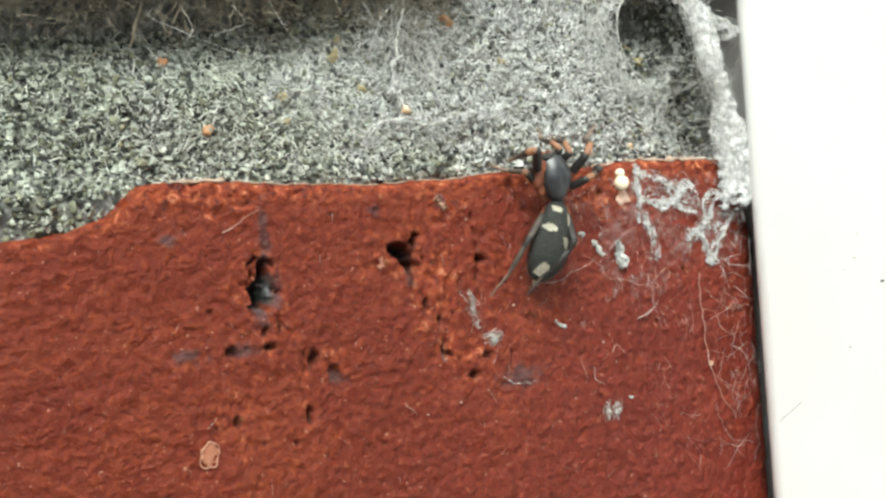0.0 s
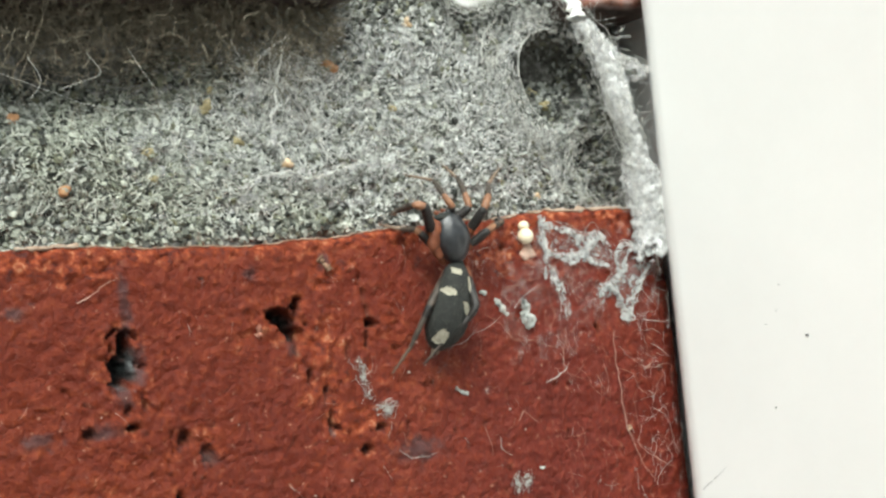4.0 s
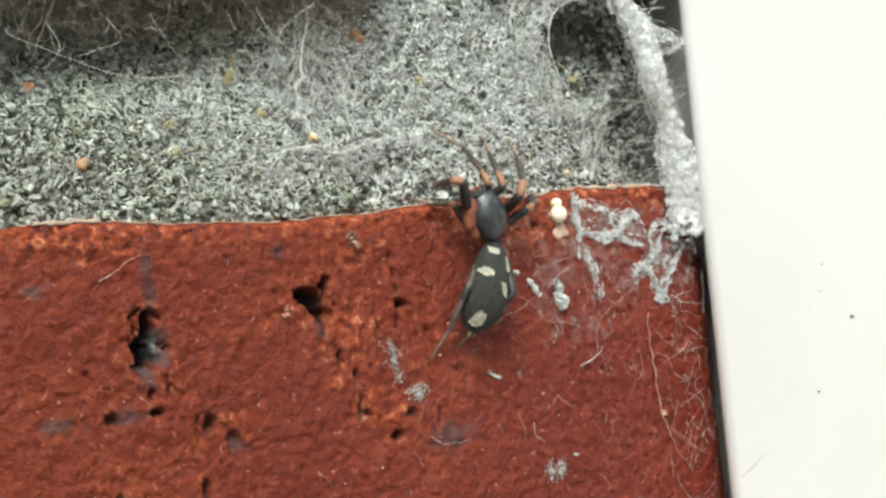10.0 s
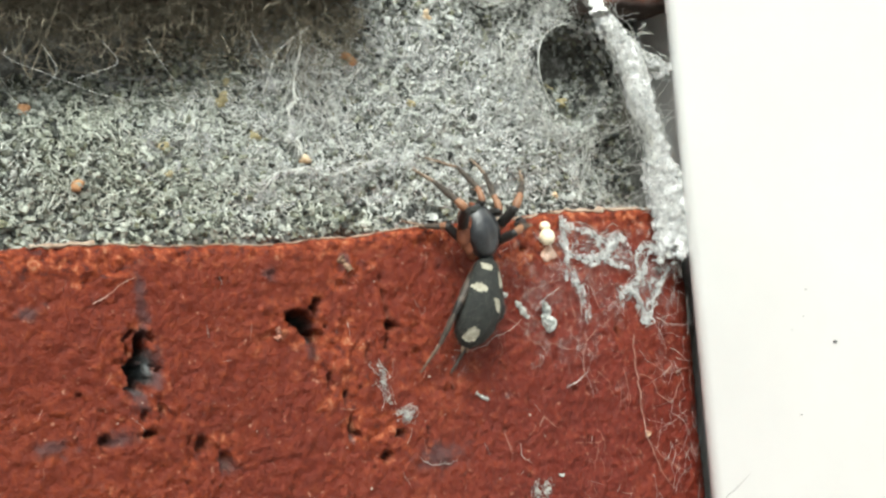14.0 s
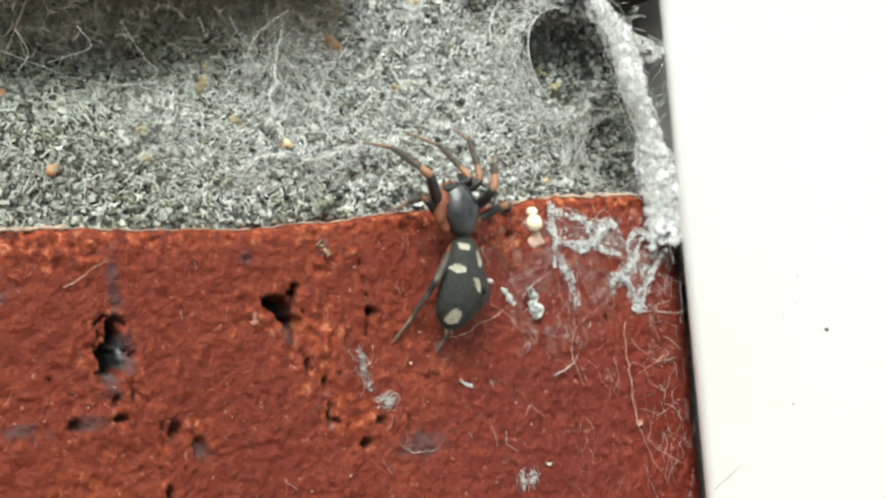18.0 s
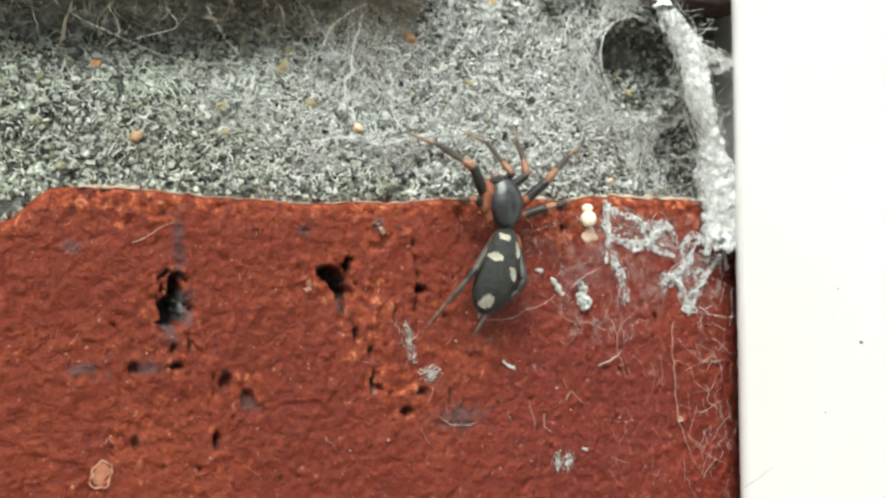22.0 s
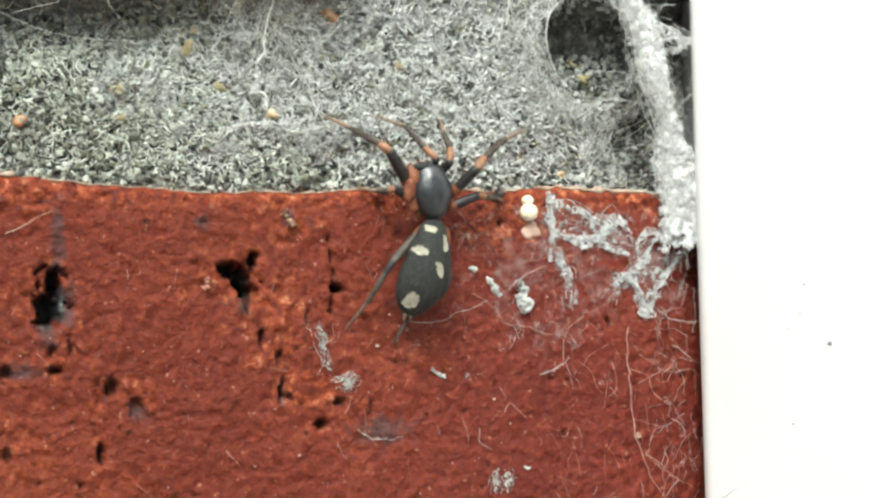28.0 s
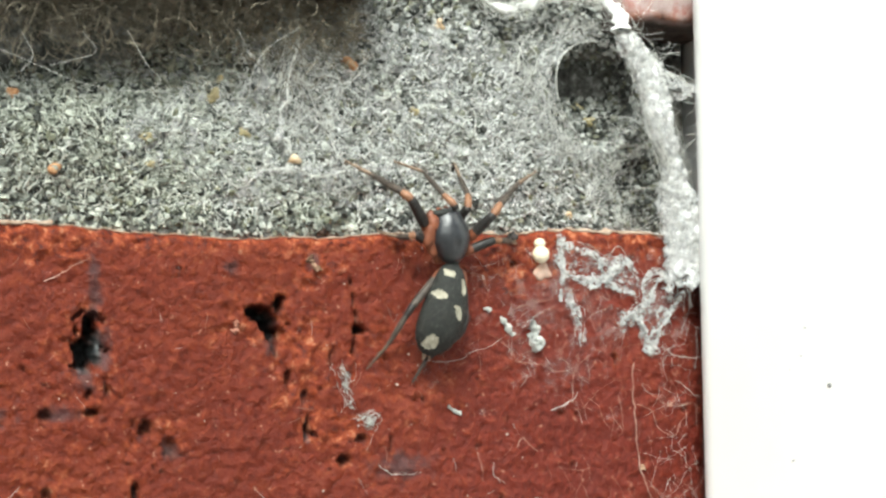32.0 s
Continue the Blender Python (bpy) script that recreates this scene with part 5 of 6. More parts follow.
def make_crumbs():
    """Crumbs, shed skins and eggs on the brick."""
    for (x, z), r, squash in (((4.57, -0.70), 0.27, 0.85), ((4.57, -1.2), 0.39, 0.98)):
        g = ball(r, r * 0.9, r * squash, 16, 12)
        ob = part("egg", g, EGG, None)
        ob.location = Vector((x, -r * 0.7, z)) * MM
        tagged(ob, "glossy cream-white insect egg on the brick", "insect egg", "eggs")
    g = lumpy(ball(0.42, 0.10, 0.38, 14, 9), 0.4, 3, 1)
    ob = part("egg_scar", g, mottled("scar", (0.50, 0.28, 0.19), (0.68, 0.50, 0.40), 1500), None)
    (x, z), = [(4.76, -1.92)]
    ob.location = Vector((x, -0.02, z)) * MM
    tagged(ob, "flat pinkish scar of an egg on the brick", "egg scar")
    groups = [
        ("crumb", "white crumbly lime debris stuck on the brick", [(4.18, -4.37), (4.44, -4.52), (4.25, -4.75), (4.51, -5.04), (4.35, -5.23), (4.1, -4.7)], 0.19, CRUMB),
        ("crumb", "elongated white crumb of debris on the brick", [(2.66, -3.98), (2.81, -4.17), (2.96, -4.36), (3.14, -4.6), (3.26, -4.7)], 0.10, CRUMB),
        ("crumb", "small grey crumb of debris on the brick", [(1.84, -3.64), (2.04, -3.6), (2.2, -3.69)], 0.06, CRUMB),
        ("crumb", "silvery web debris on the brick", [(-4.73, -5.83), (-4.65, -6.17), (-4.53, -6.49), (-4.61, -6.8), (-4.43, -7.17), (-4.34, -7.58)], 0.075, CRUMB),
        ("crumb", "curled silvery web debris on the brick", [(-3.97, -7.95), (-3.73, -8.09), (-3.49, -8.01), (-3.3, -8.2), (-3.54, -8.32), (-3.83, -8.27)], 0.09, CRUMB),
        ("crumb", "small white crumb on the brick", [(0.08, -7.76), (0.3, -7.89), (0.47, -7.98), (0.72, -8.04)], 0.07, CRUMB),
        ("crumb", "small white crumb on the brick", [(4.16, -11.92), (4.36, -12.03), (4.47, -11.94)], 0.055, CRUMB),
        ("crumb", "grey web debris on the brick", [(2.81, -12.13), (2.85, -12.42), (2.94, -12.84)], 0.10, CRUMB),
        ("crumb", "grey web debris on the brick", [(3.42, -12.17), (3.47, -12.45), (3.36, -12.73)], 0.09, CRUMB),
        ("dirt", "dark crumb of dirt on the brick edge", [(2.98, -0.52), (3.19, -0.47), (3.34, -0.59)], 0.16, DIRT),
        ("dirt", "pale brown crumb on the brick edge", [(-6.1, -1.31), (-5.88, -1.64), (-5.76, -1.87)], 0.13, mottled("tan_crumb", (0.18, 0.09, 0.05), (0.38, 0.25, 0.16), 2400)),
        ("dirt", "pale crumb by a black pit", [(-9.31, -3.89), (-9.25, -4.22), (-9.38, -4.37)], 0.12, mottled("tan_crumb", (0.28, 0.10, 0.06), (0.46, 0.22, 0.15), 2400)),
        ("web_sac", "small tan egg sac on an upright thread", [(9.58, -10.78), (9.63, -10.98)], 0.15, mottled("sac", (0.42, 0.26, 0.16), (0.62, 0.44, 0.30), 2000)),
    ]
    r = np.random.default_rng(17)
    for k, (name, label, xz, rad, mat) in enumerate(groups):
        c = np.mean(xz, 0)
        p = [(x - c[0], -0.4 * rad, z - c[1]) for x, z in xz]
        g = cord(p, [rad * q for q in r.uniform(0.5, 1.25, 9)], k * 2.7, 0.8, 46, 14, 0.95)
        g = (wiggle(g[0], rad * 0.9, 1.3 / rad, k), g[1].tolist() + [list(range(14))[::-1], list(range(45 * 14, 46 * 14))])
        if "web debris" in label:
            flecks = []
            for q in curve(p, 15):
                for _ in range(2):
                    w = r.uniform(0.014, 0.045)
                    at = q + r.normal(0, 0.10, 3) * (1, 0.15, 1)
                    flecks.append(lumpy(ball(w * r.uniform(0.7, 1.8), w * 0.6, w * r.uniform(0.6, 1.4), 9, 6, at), 0.8, 9.0, k + q[0]))
            g = merge(flecks + [strands(p, 34, 0.15, 0.008, 20 + k, loose=3.0)])
        ob = part(name, g, mat, None, label)
        ob.location = Vector((c[0], -0.02, c[1])) * MM
        tagged(ob, category=name.replace("_", " "), group="debris on the brick")
    # pale flecks of lime and dust
    ps = []
    for k in range(110):
        x, z = (r.normal(1.0, 4.5), -0.9 - abs(r.normal(0, 4.0))) if k % 4 else (r.uniform(-20, 11), r.uniform(-15, -0.8))
        w = r.uniform(0.010, 0.030)
        ps.append(lumpy(ball(w * r.uniform(0.7, 2.4), w * 0.4, w * r.uniform(0.7, 1.6), 7, 5, (min(x, 12.0), -0.03, z)), 0.8, 15.0, k))
    tagged(part("lime_flecks", merge(ps), mottled("fleck", (0.34, 0.20, 0.15), (0.66, 0.54, 0.47), 1500, 0.8), None, kind="stuff"), "tiny pale flecks of lime on the brick", "debris")
    # oval scar of a scale insect
    (x, z), = [(-18.21, -11.66)]
    th = np.linspace(0, 2 * math.pi, 65)
    ring = np.stack([0.46 * np.cos(th) + 0.12 * np.sin(th), -0.05 + 0 * th, 0.56 * np.sin(th)], -1)
    root = empty("scale_scar", (x, -0.03, z), "pale oval scar of a scale insect on the brick", "scar")
    part("rim", tube(wiggle(ring, 0.16, 3.4, 3), 0.035, 6), mottled("scar_rim", (0.36, 0.16, 0.10), (0.52, 0.30, 0.19), 1500), root)
    part("floor", lumpy(ball(0.44, 0.035, 0.5, 30, 6), 0.25, 4, 2), mottled("scar_floor", (0.26, 0.075, 0.04), (0.40, 0.18, 0.10), 1500), root)
    # pale mortar smear along the arris
    LIME = mottled("lime", (0.26, 0.16, 0.10), (0.52, 0.42, 0.33), 1200, 0.9)
    root = empty("lime_smear", (0, 0.1, 0), "thin pale lime smear along the brick's top edge", "mortar smear")
    ps, rs = [], []
    for a, b, q in ((-19.0, -16.5, 0.16), (-16.2, -9, 0.05), (-8.7, -1.5, 0.05), (0.8, 4.5, 0.10), (5.2, 11.4, 0.17)):
        x = np.linspace(a, b, 60)
        ps.append(np.array([(i, 0.22 + 0.05 * n3(i * 2, 1, 0), top_line(i) + 0.01 + 0.03 * n3(i * 3, 4, 0)) for i in x]))
        rs.append(np.array([q * (0.55 + 1.1 * n3(i * 1.9, 5, 1)) for i in x]).clip(0.008, 1))
    for p, q in zip(ps, rs):
        part("smear", tube(p - (0, 0.1, 0), q, 6), LIME, root)


make_web_rope()
make_web_tunnel()
make_mortar_silk()
make_lace()
make_threads()
make_crumbs()

# ---- spider ----
# seconds held in each stance, the waist's place, the turn of the head part and of the abdomen about the wall's normal
STANCES = [
    ((0.0, 2.4), (0.02, -1.89), -1.0, 4.0),
    ((4.5, 6.2), (0.20, -2.13), -5.8, 4.5),
    ((7.8, 9.0), (0.34, -2.14), -6.8, 3.5),
    ((9.7, 10.7), (0.36, -2.16), -6.8, 4.5),
    ((11.3, 11.3), (0.36, -2.13), -7.0, 4.2),
    ((11.8, 12.1), (0.37, -2.09), -7.0, 3.8),
    ((12.6, 12.6), (0.46, -2.00), -6.4, 4.0),
    ((13.2, 14.4), (0.56, -1.86), -5.6, 3.5),
    ((16.3, 17.0), (0.34, -1.56), -2.6, -2.0),
    ((22.5, 24.4), (-0.14, -1.66), -0.7, 0.6),
    ((26.5, 32.0), (-0.05, -1.63), 0.0, 0.0),
]


def limb(length, r0, r1, sides=12):
    """A limb segment along +y, swollen in the middle, with rounded ends."""
    n = 11
    s = np.linspace(0, 1, n)
    r = (r0 + (r1 - r0) * s) * (0.88 + 0.22 * np.sin(math.pi * s**0.8))
    p = np.stack([0 * s, s * length, 0 * s], -1)
    v, f = tube(np.vstack([p[0] - (0, 0.5 * r0, 0), p, p[-1] + (0, 0.5 * r1, 0)]), np.r_[r0 * 0.3, r, r1 * 0.3], sides)
    f = f.tolist()
    m = len(v)
    return v, f + [list(range(sides))[::-1], list(range(m - sides, m))]


def turned(az, el):
    """A turn that brings +y to the azimuth and elevation given (0, 0: up the wall; elevation 90: into it)."""
    return Matrix.Rotation(radians(az), 4, "Y") @ Matrix.Rotation(radians(90 - el), 4, "X")


def aim(a, b):
    """The pose of a segment from a to b."""
    d = (Vector(b) - Vector(a)).normalized()
    return Matrix.Translation(Vector(a) * MM) @ Vector((0, 1, 0)).rotation_difference(d).to_matrix().to_4x4()


def hairs(length, radius, count, seed):
    r = np.random.default_rng(seed)
    ps = []
    for k in range(count):
        s, a = r.uniform(0.02, 0.98), r.uniform(0, 6.28)
        d = np.array((math.cos(a), 0.6, math.sin(a)))
        b = np.array((0, s * length, 0)) + d * radius * 0.92 * (1, 0, 1)
        ln = r.uniform(0.5, 1.2)
        ps.append(np.array([b + d * q * ln for q in (0, 0.06, 0.12)]))
    return tubes(ps, [np.array((0.010, 0.008, 0.003))] * len(ps))


LEGS = []


def make_leg(spider, name, thick, base, lengths, rows):
    """A leg of four segments. rows: azimuth and elevation of each segment, stance by stance."""
    mats = (LEG_GREY, LEG_BLACK, LEG_GREY, LEG_BROWN) if name == "hind_left" else (LEG_BLACK, LEG_BLACK, LEG_BLACK, LEG_GREY) if name == "hind_right" else (LEG_BLACK, LEG_TAN, LEG_GREY, LEG_PALE)
    names = ("leg", "patella", "tibia", "tarsus")
    radii = ((0.19, 0.205), (0.165, 0.15), (0.145, 0.105), (0.085, 0.035))
    obs = []
    for i in range(4):
        r0, r1 = radii[i][0] * thick, radii[i][1] * thick
        geo = merge([limb(lengths[i], r0, r1), hairs(lengths[i], (r0 + r1) / 2, 14 + int(22 * lengths[i]), 40 + i + len(LEGS))])
        obs.append(part(names[i], geo, mats[i], spider if i == 0 else obs[0], "black leg with rust and pale bands" if i == 0 else ""))
    part("coxa", limb(lengths[0] * 0.40, 0.205 * thick, 0.21 * thick), RUST, obs[0], "rust brown leg base")
    if lengths[2] > 1.2 and "hind" not in name:
        part("band", limb(lengths[2] * 0.16, 0.150 * thick, 0.150 * thick), LEG_PALE, obs[0], "pale band at the joint")
        obs.append(obs[0].children[-1])
    stances = []
    for row in rows:
        at, turns = Vector(base), []
        for i in range(4):
            m = turned(row[2 * i], row[2 * i + 1])
            turns.append(Matrix.Translation(at * MM) @ m)
            at = at + m.to_3x3() @ Vector((0, lengths[i], 0))
        if len(obs) == 5:
            turns.append(turns[2])
        stances.append([turns[0]] + [turns[0].inverted() @ m for m in turns[1:]])
    for ob, m in zip(obs, stances[0]):
        ob.matrix_basis = m
    LEGS.append((obs, stances))


def make_spider():
    spider = empty("spider", (0.02, -1.15, -1.89), "small black spider with cream spots and rust-banded legs on brick", "spider")
    # head part: from the waist up, egg-shaped, with a shallow furrow down its back
    up = Vector((-0.16, -0.02, 0.987)).normalized()
    side = Vector((up.z, 0, -up.x)).normalized()
    n, sides = 34, 40
    s = np.linspace(0, 1, n)
    half = np.interp(s, (0, 0.05, 0.14, 0.28, 0.42, 0.56, 0.70, 0.82, 0.92, 0.97, 1), (0.22, 0.42, 0.57, 0.73, 0.83, 0.84, 0.77, 0.68, 0.60, 0.50, 0.28))
    half = np.convolve(np.r_[half[0], half, half[-1]], [0.25, 0.5, 0.25], "valid")
    th = np.arange(sides) * 2 * math.pi / sides
    verts = []
    for q, h in zip(s, half):
        c = np.array(up) * 2.28 * q + (0, -0.16 * math.sin(math.pi * q), 0)
        for a in th:
            x, y = h * math.cos(a), -0.84 * h * math.sin(a)
            if math.sin(a) > 0:
                y += 0.09 * math.exp(-((x / 0.085) ** 2)) * float(smooth(0.12, 0.35, q)) * float(smooth(0.80, 0.55, q))
                y -= 0.05 * float(smooth(0.55, 0.8, q)) * math.exp(-((x / 0.4) ** 2))
            verts.append(c + np.array(side) * x + (0, y, 0))
    f = [[j * sides + i, j * sides + (i + 1) % sides, (j + 1) * sides + (i + 1) % sides, (j + 1) * sides + i] for j in range(n - 1) for i in range(sides)]
    f += [list(range(sides))[::-1], list(range((n - 1) * sides, n * sides))]
    part("head", (np.array(verts), f), BLACK_SHELL, spider, "glossy black head with a bluish sheen")
    # rust cheeks and mouth parts
    for k, (along, across, y, r) in enumerate(((1.88, -0.74, -0.26, 0.38), (1.36, -0.92, -0.20, 0.38), (0.86, -0.80, -0.02, 0.34), (0.42, -0.52, 0.3, 0.26), (1.75, 0.58, 0.06, 0.26), (1.1, 0.76, 0.18, 0.26), (0.62, 0.66, 0.28, 0.25))):
        c = up * along + side * across
        g = lumpy(ball(r * 0.9, r * 0.75, r * 1.30, 18, 13), 0.4, 2.0, k)
        part("leg_base", (g[0] + (c.x, y, c.z), g[1]), RUST, spider, "rust brown leg base")
    c = up * 2.14 - side * 0.14
    g = lumpy(ball(0.66, 0.30, 0.20, 22, 14), 0.22, 2.0, 3.0)
    part("brow", (g[0] + (c.x, -0.26, c.z), g[1]), BLACK_FUR, spider, "dull black brow with the eyes")
    for across in (-0.17, 0.17):
        c = up * 2.25 + side * across
        part("jaw", limb(0.40, 0.14, 0.07), RUST, spider, "rust brown jaw").matrix_basis = aim(c, c + up * 0.25 + Vector((0, 0.5, 0)))
    for along, across, r in ((2.24, -0.32, 0.08), (2.28, -0.11, 0.11), (2.28, 0.11, 0.11), (2.24, 0.32, 0.08), (1.80, -0.46, 0.06), (1.80, 0.46, 0.06), (2.0, -0.42, 0.04), (2.0, 0.42, 0.04)):
        c = up * along + side * across
        g = ball(r, r, r, 12, 8)
        part("eye", (g[0] + (c.x, -0.38 - 0.12 * (2.2 - along), c.z), g[1]), BLACK_SHELL, spider, "black bead-like eye")
    part("waist", limb(0.45, 0.22, 0.26), BLACK_FUR, spider, "narrow black waist").matrix_basis = aim(Vector((0.03, 0.0, 0.14)), Vector((-0.05, 0.02, -0.3)))
    # abdomen, blunt at the rear
    down = Vector((-0.286, 0.03, -0.958)).normalized()
    cross = Vector((-down.z, 0, down.x)).normalized()
    length, n, sides = 4.02, 58, 60
    s = np.linspace(0, 1, n)
    half = np.interp(s, (0, 0.04, 0.12, 0.25, 0.42, 0.58, 0.72, 0.83, 0.91, 0.96, 0.99, 1.0), (0.22, 0.44, 0.62, 0.78, 0.92, 0.99, 0.96, 0.84, 0.64, 0.46, 0.26, 0.12))
    for _ in range(3):
        half = np.convolve(np.r_[half[0], half, half[-1]], [0.25, 0.5, 0.25], "valid")
    th = np.arange(sides) * 2 * math.pi / sides
    verts, outs = [], []
    for q, h in zip(s, half):
        c = np.array(down) * length * q + np.array(cross) * 0.08 * math.sin(math.pi * q) + (0, 0.12 * q - 0.22 * math.sin(math.pi * q), -0.02)
        for a in th:
            d = np.array(cross) * math.cos(a) + np.array((0, -0.80 * math.sin(a), 0))
            p = c + h * d
            p = p + d * (0.025 * n3(p[0] * 2.2, p[1] * 2.2, p[2] * 2.2) - 0.02 * math.exp(-((math.cos(a) * h / 0.06) ** 2)) * (math.sin(a) > 0))
            verts.append(p)
            outs.append(d)
    verts, outs = np.array(verts), np.array(outs)
    f = [[j * sides + i, (j + 1) * sides + i, (j + 1) * sides + (i + 1) % sides, j * sides + (i + 1) % sides] for j in range(n - 1) for i in range(sides)]
    ends = [list(range(sides)), list(range((n - 1) * sides, n * sides))[::-1]]
    abdomen = part("abdomen", (verts, f + ends), BLACK_FUR, spider, "velvety black abdomen with cream spots")
    # cream spots: fur patches that follow the abdomen's skin
    spots = ((0.50, -0.22, 0.17, 0.30, 0.0), (0.92, 0.47, 0.36, 0.15, 0.25), (1.50, -0.46, 0.20, 0.30, -0.1), (1.95, 0.42, 0.34, 0.19, 0.5), (3.50, -0.26, 0.33, 0.32, 0.0))
    for k, (along, across, a, b, lean) in enumerate(spots):
        chosen = []
        for q in f:
            m = verts[q].mean(0)
            if outs[q[0]][1] > -0.05:
                continue
            u, v = float(m @ np.array(down)) - along, float(m @ np.array(cross)) - across
            v -= lean * u
            w = math.hypot(u / a, v / b) + 0.28 * n3(m[0] * 2.6, m[2] * 2.6, k) + 0.22 * n3(m[0] * 7, m[2] * 7, k + 5.0)
            if w < 0.92:
                chosen.append(q)
        used = sorted({i for q in chosen for i in q})
        at = {i: j for j, i in enumerate(used)}
        top = verts[used] + outs[used] * 0.022
        m = len(used)
        faces = [[at[i] for i in q] for q in chosen]
        rim = collections.Counter(tuple(sorted(e)) for q in faces for e in zip(q, q[1:] + q[:1]))
        faces += [[e[0], e[1], e[1] + m, e[0] + m] for q in faces for e in zip(q, q[1:] + q[:1]) if rim[tuple(sorted(e))] == 1]
        part("spot", (np.vstack([top, verts[used] - outs[used] * 0.02]), faces), CREAM_FUR, abdomen, "cream fur spot")
    # fur
    r = np.random.default_rng(3)
    ps = []
    for k in range(900):
        i = r.integers(2 * sides, (n - 2) * sides)
        t = outs[i] * r.uniform(0.15, 0.5) + np.array(down) + r.standard_normal(3) * 0.15
        ps.append(np.array([verts[i], verts[i] + 0.06 * t, verts[i] + 0.12 * t]))
    part("fur", tubes(ps, [np.array((0.008, 0.006, 0.002))] * len(ps)), LEG_GREY, abdomen, kind="stuff")
    tail = Vector(down) * length
    for dx in (-0.12, 0.10):
        a = tail + Vector((dx, 0.12, 0.12))
        part("spinneret", limb(0.34, 0.11, 0.05), LEG_PALE, abdomen, "pale spinneret").matrix_basis = aim(a, a + Vector((dx * 0.3 - 0.05, 0.10, -0.4)))
    make_leg(spider, "front_left", 1.1, (-0.98, 0.15, 1.27), (2.09, 0.51, 2.35, 2.13), (
        (-38, -46, -96, 60, 95, 68, 100, 71),
        (-30, -36, -63, 30, 107, 80, 100, 66),
        (-33, -38, -50, 50, 115, 81, 116, 61),
        (-26, -37, -58, 51, 96, 73, 100, 64),
        (-42, -44, 0, 20, 100, 45, 115, 45),
        (-57, -47, 50, -25, 112, 0, 135, 20),
        (-48, -50, 10, 0, 75, 40, 80, 50),
        (-37, -53, -32, 21, 27, 64, 20, 68),
        (-35, -36, -36, 18, -1, 62, -27, 75),
        (-38, -32, -56, 16, -21, 65, -43, 64),
        (-42, -29, -49, 23, -30, 63, -35, 63),
    ))
    make_leg(spider, "second_left", 0.95, (-0.95, 0.25, 0.89), (1.14, 0.25, 0.86, 1.2), (
        (-59, -29, -48, 44, -70, 70, -50, 58),
        (-47, -20, -33, 20, -70, 70, -50, 58),
        (-47, -20, -40, 46, -70, 70, -50, 58),
        (-31, -6, -52, 27, -70, 70, -50, 58),
        (-40, -14, -58, 29, -70, 70, -50, 58),
        (-49, -22, -64, 32, -70, 70, -50, 58),
        (-47, -15, -80, 43, -70, 70, -50, 58),
        (-45, -7, -95, 55, -70, 70, -50, 58),
        (-40, -19, -44, 23, -110, 66, -124, 61),
        (-63, -38, -99, 24, -85, 75, -70, 60),
        (-71, -32, -112, 24, -80, 75, -60, 60),
    ))
    make_leg(spider, "inner_left", 0.85, (-0.11, 0.25, 2.07), (0.87, 0.71, 2.24, 1.87), (
        (25, -66, -16, 49, 72, 67, 55, 52),
        (0, -66, -21, 14, 42, 59, -60, 72),
        (0, -66, 0, 26, 16, 55, -21, 50),
        (5, -66, 0, 27, 22, 54, -28, 49),
        (15, -66, -2, 27, 21, 54, -34, 50),
        (25, -66, -4, 27, 21, 55, -40, 52),
        (12, -66, 1, 27, 23, 57, -38, 57),
        (0, -66, 7, 28, 25, 60, -36, 62),
        (64, -34, -17, 36, 11, 57, -44, 48),
        (20, -66, -25, 33, 6, 60, -36, 62),
        (0, -66, -34, 34, -8, 58, -50, 59),
    ))
    make_leg(spider, "inner_right", 0.9, (0.26, 0.25, 1.84), (0.97, 0.73, 2.17, 1.87), (
        (37, -62, 3, 36, 78, 63, 65, 65),
        (58, -30, 9, 23, 40, 54, 32, 63),
        (64, -31, 11, 26, 41, 51, 32, 58),
        (45, -55, 8, 29, 45, 52, 52, 54),
        (64, -45, 5, 28, 40, 50, 43, 55),
        (83, -35, 3, 28, 35, 49, 34, 56),
        (82, -51, 3, 27, 38, 50, 34, 57),
        (82, -66, 3, 26, 42, 51, 34, 59),
        (61, -34, 10, 17, 30, 47, 27, 65),
        (52, -24, 0, 19, 30, 56, 40, 56),
        (26, -56, 16, 33, 28, 61, 27, 59),
    ))
    make_leg(spider, "second_right", 1.05, (0.82, 0.25, 1.08), (1.57, 0.7, 2.91, 2.78), (
        (25, -46, 38, 13, 78, 59, 68, 38),
        (28, -40, 37, 7, 72, 53, 71, 40),
        (7, -62, 32, 9, 66, 51, 68, 52),
        (10, -66, 32, 7, 56, 50, 58, 55),
        (10, -66, 27, 12, 56, 49, 63, 54),
        (10, -66, 22, 18, 57, 49, 68, 53),
        (17, -61, 30, 13, 66, 49, 69, 52),
        (24, -55, 39, 8, 76, 49, 71, 52),
        (10, -66, 22, 16, 68, 54, 74, 53),
        (46, -24, 38, -22, 65, 46, 70, 46),
        (38, -40, 42, 17, 59, 43, 68, 43),
    ))
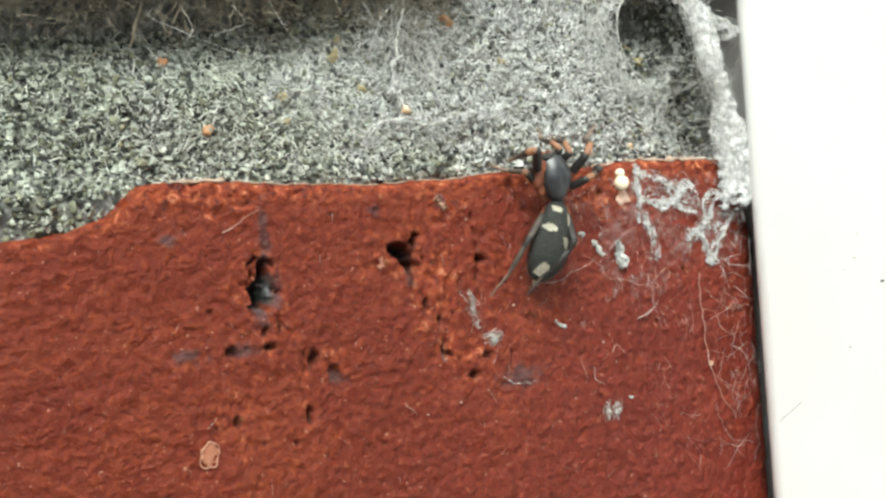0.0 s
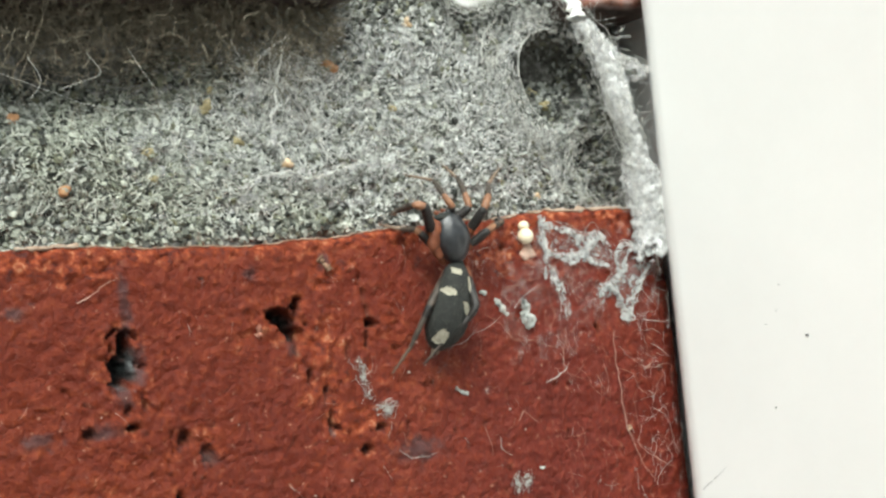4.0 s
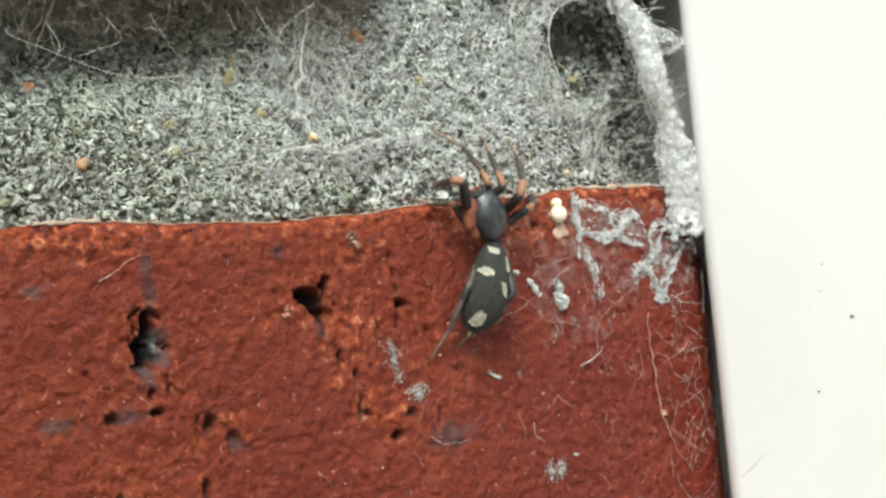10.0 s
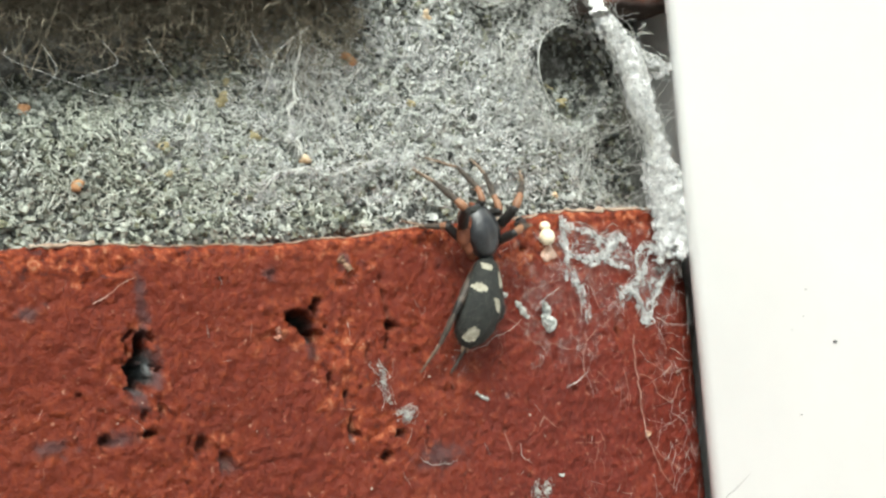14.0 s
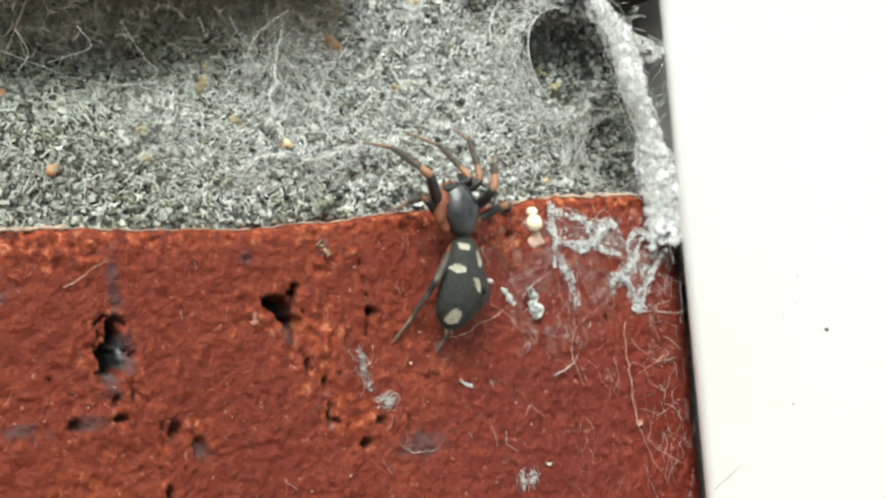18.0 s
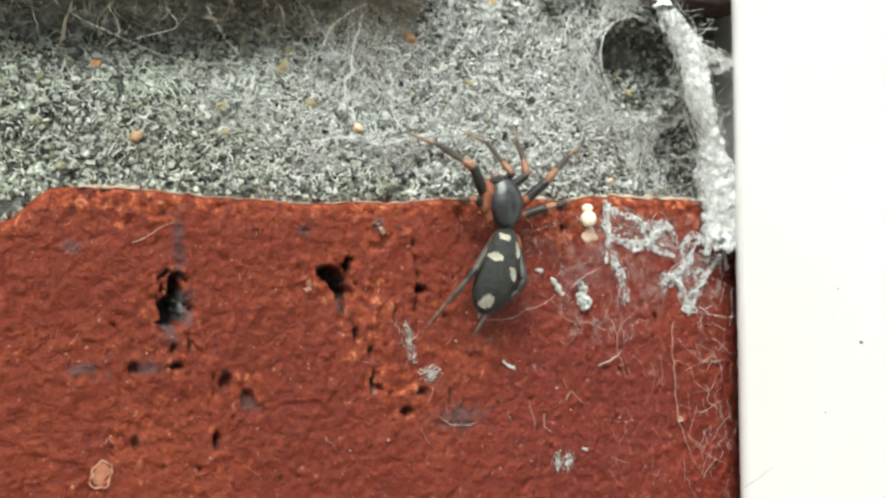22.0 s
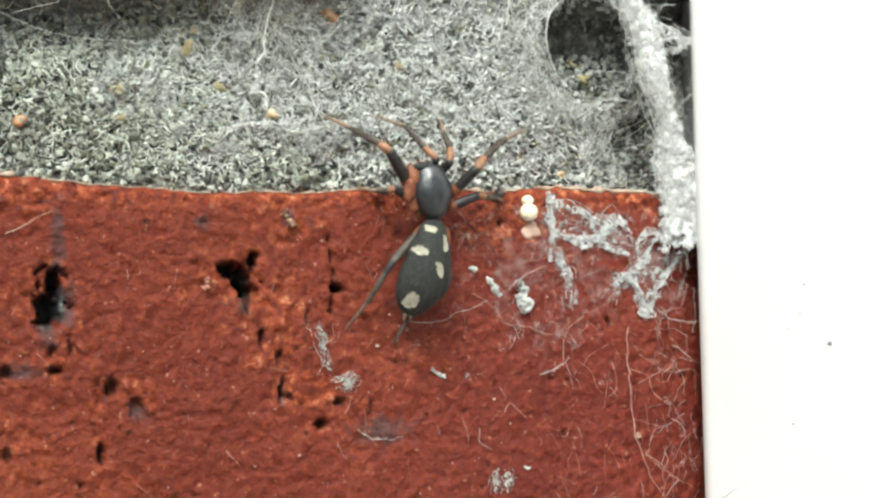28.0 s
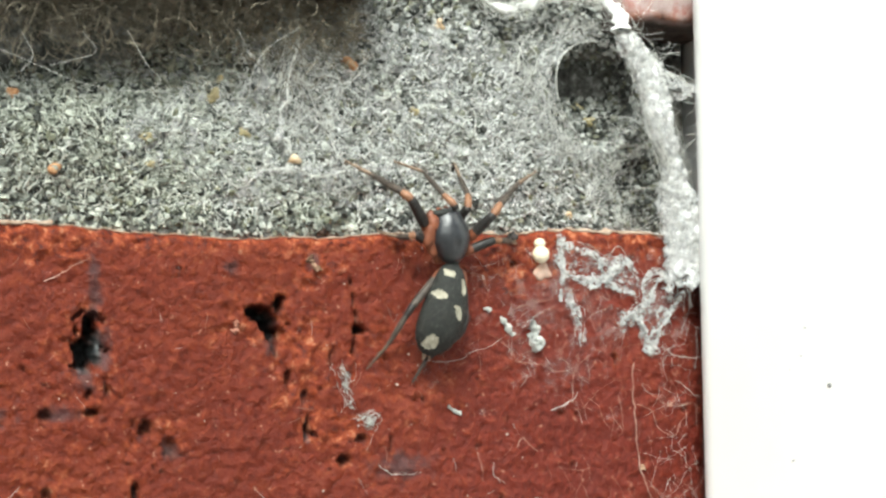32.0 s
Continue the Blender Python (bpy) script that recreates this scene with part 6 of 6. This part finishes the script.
    make_leg(spider, "third_right", 0.95, (0.63, 0.3, 0.5), (1.4, 0.44, 0.98, 0.63), (
        (52, -61, 66, 5, 85, 50, 78, 45),
        (54, -36, 66, 5, 88, 43, 83, 38),
        (54, -61, 66, 5, 85, 44, 80, 38),
        (60, -40, 70, 10, 85, 45, 85, 40),
        (63, -45, 70, 10, 85, 45, 85, 40),
        (66, -50, 70, 10, 85, 45, 85, 40),
        (55, -60, 68, 7, 88, 42, 88, 37),
        (44, -69, 66, 5, 92, 39, 91, 34),
        (62, -30, 80, 15, 95, 50, 100, 45),
        (72, -27, 73, -27, 79, 34, 82, 30),
        (68, -19, 90, 27, 90, 38, 96, 39),
    ))
    make_leg(spider, "hind_left", 0.9, (-0.3, 0.4, -0.25), (2.32, 0.54, 1.44, 1.45), (
        (-128, -18, -148, 15, -152, 22, -138, 18),
        (-128, -18, -148, 15, -152, 22, -138, 18),
        (-128, -18, -148, 15, -152, 22, -138, 18),
        (-128, -18, -148, 15, -152, 22, -138, 18),
        (-128, -18, -148, 15, -152, 22, -138, 18),
        (-128, -18, -148, 15, -152, 22, -138, 18),
        (-128, -18, -148, 15, -152, 22, -138, 18),
        (-128, -18, -148, 15, -152, 22, -138, 18),
        (-131, -20, -157, 41, -159, 42, -132, 7),
        (-136, -18, -144, 15, -141, 20, -140, 14),
        (-132, -16, -147, 11, -154, 25, -144, 26),
    ))
    make_leg(spider, "hind_right", 1.0, (0.55, 0.4, -0.33), (2.3, 0.56, 1.75, 1.16), (
        (-159, -41, -163, 29, -131, 19, -145, 30),
        (-159, -37, -140, 20, -126, 24, -131, 21),
        (-158, -30, -144, 41, -125, 23, -145, 43),
        (-163, -27, -134, 37, -124, 25, -134, 32),
        (-162, -26, -137, 40, -127, 23, -136, 31),
        (-160, -24, -139, 43, -129, 22, -138, 30),
        (-164, -20, -142, 39, -128, 23, -139, 21),
        (-168, -15, -144, 36, -126, 24, -139, 12),
        (-186, -7, -147, 18, -125, 27, -139, 1),
        (-176, -28, -152, 13, -128, 20, -148, 12),
        (-176, -15, -158, 16, -130, 27, -152, 17),
    ))
    return spider, abdomen


spider, abdomen = make_spider()


def motions():
    body, rear = [], []
    for held, (x, z), head_turn, rear_turn in STANCES:
        for t in sorted(set(held)):
            body.append((t, pose(x * MM, -1.15 * MM, z * MM, 0, head_turn, 0)))
            rear.append((t, pose(0, 0, 0, 0, rear_turn - head_turn, 0)))
    walk(spider, body)
    walk(abdomen, rear)
    for obs, stances in LEGS:
        for i, ob in enumerate(obs):
            walk(ob, [(t, m[i]) for (held, *_), m in zip(STANCES, stances) for t in sorted(set(held))])


motions()
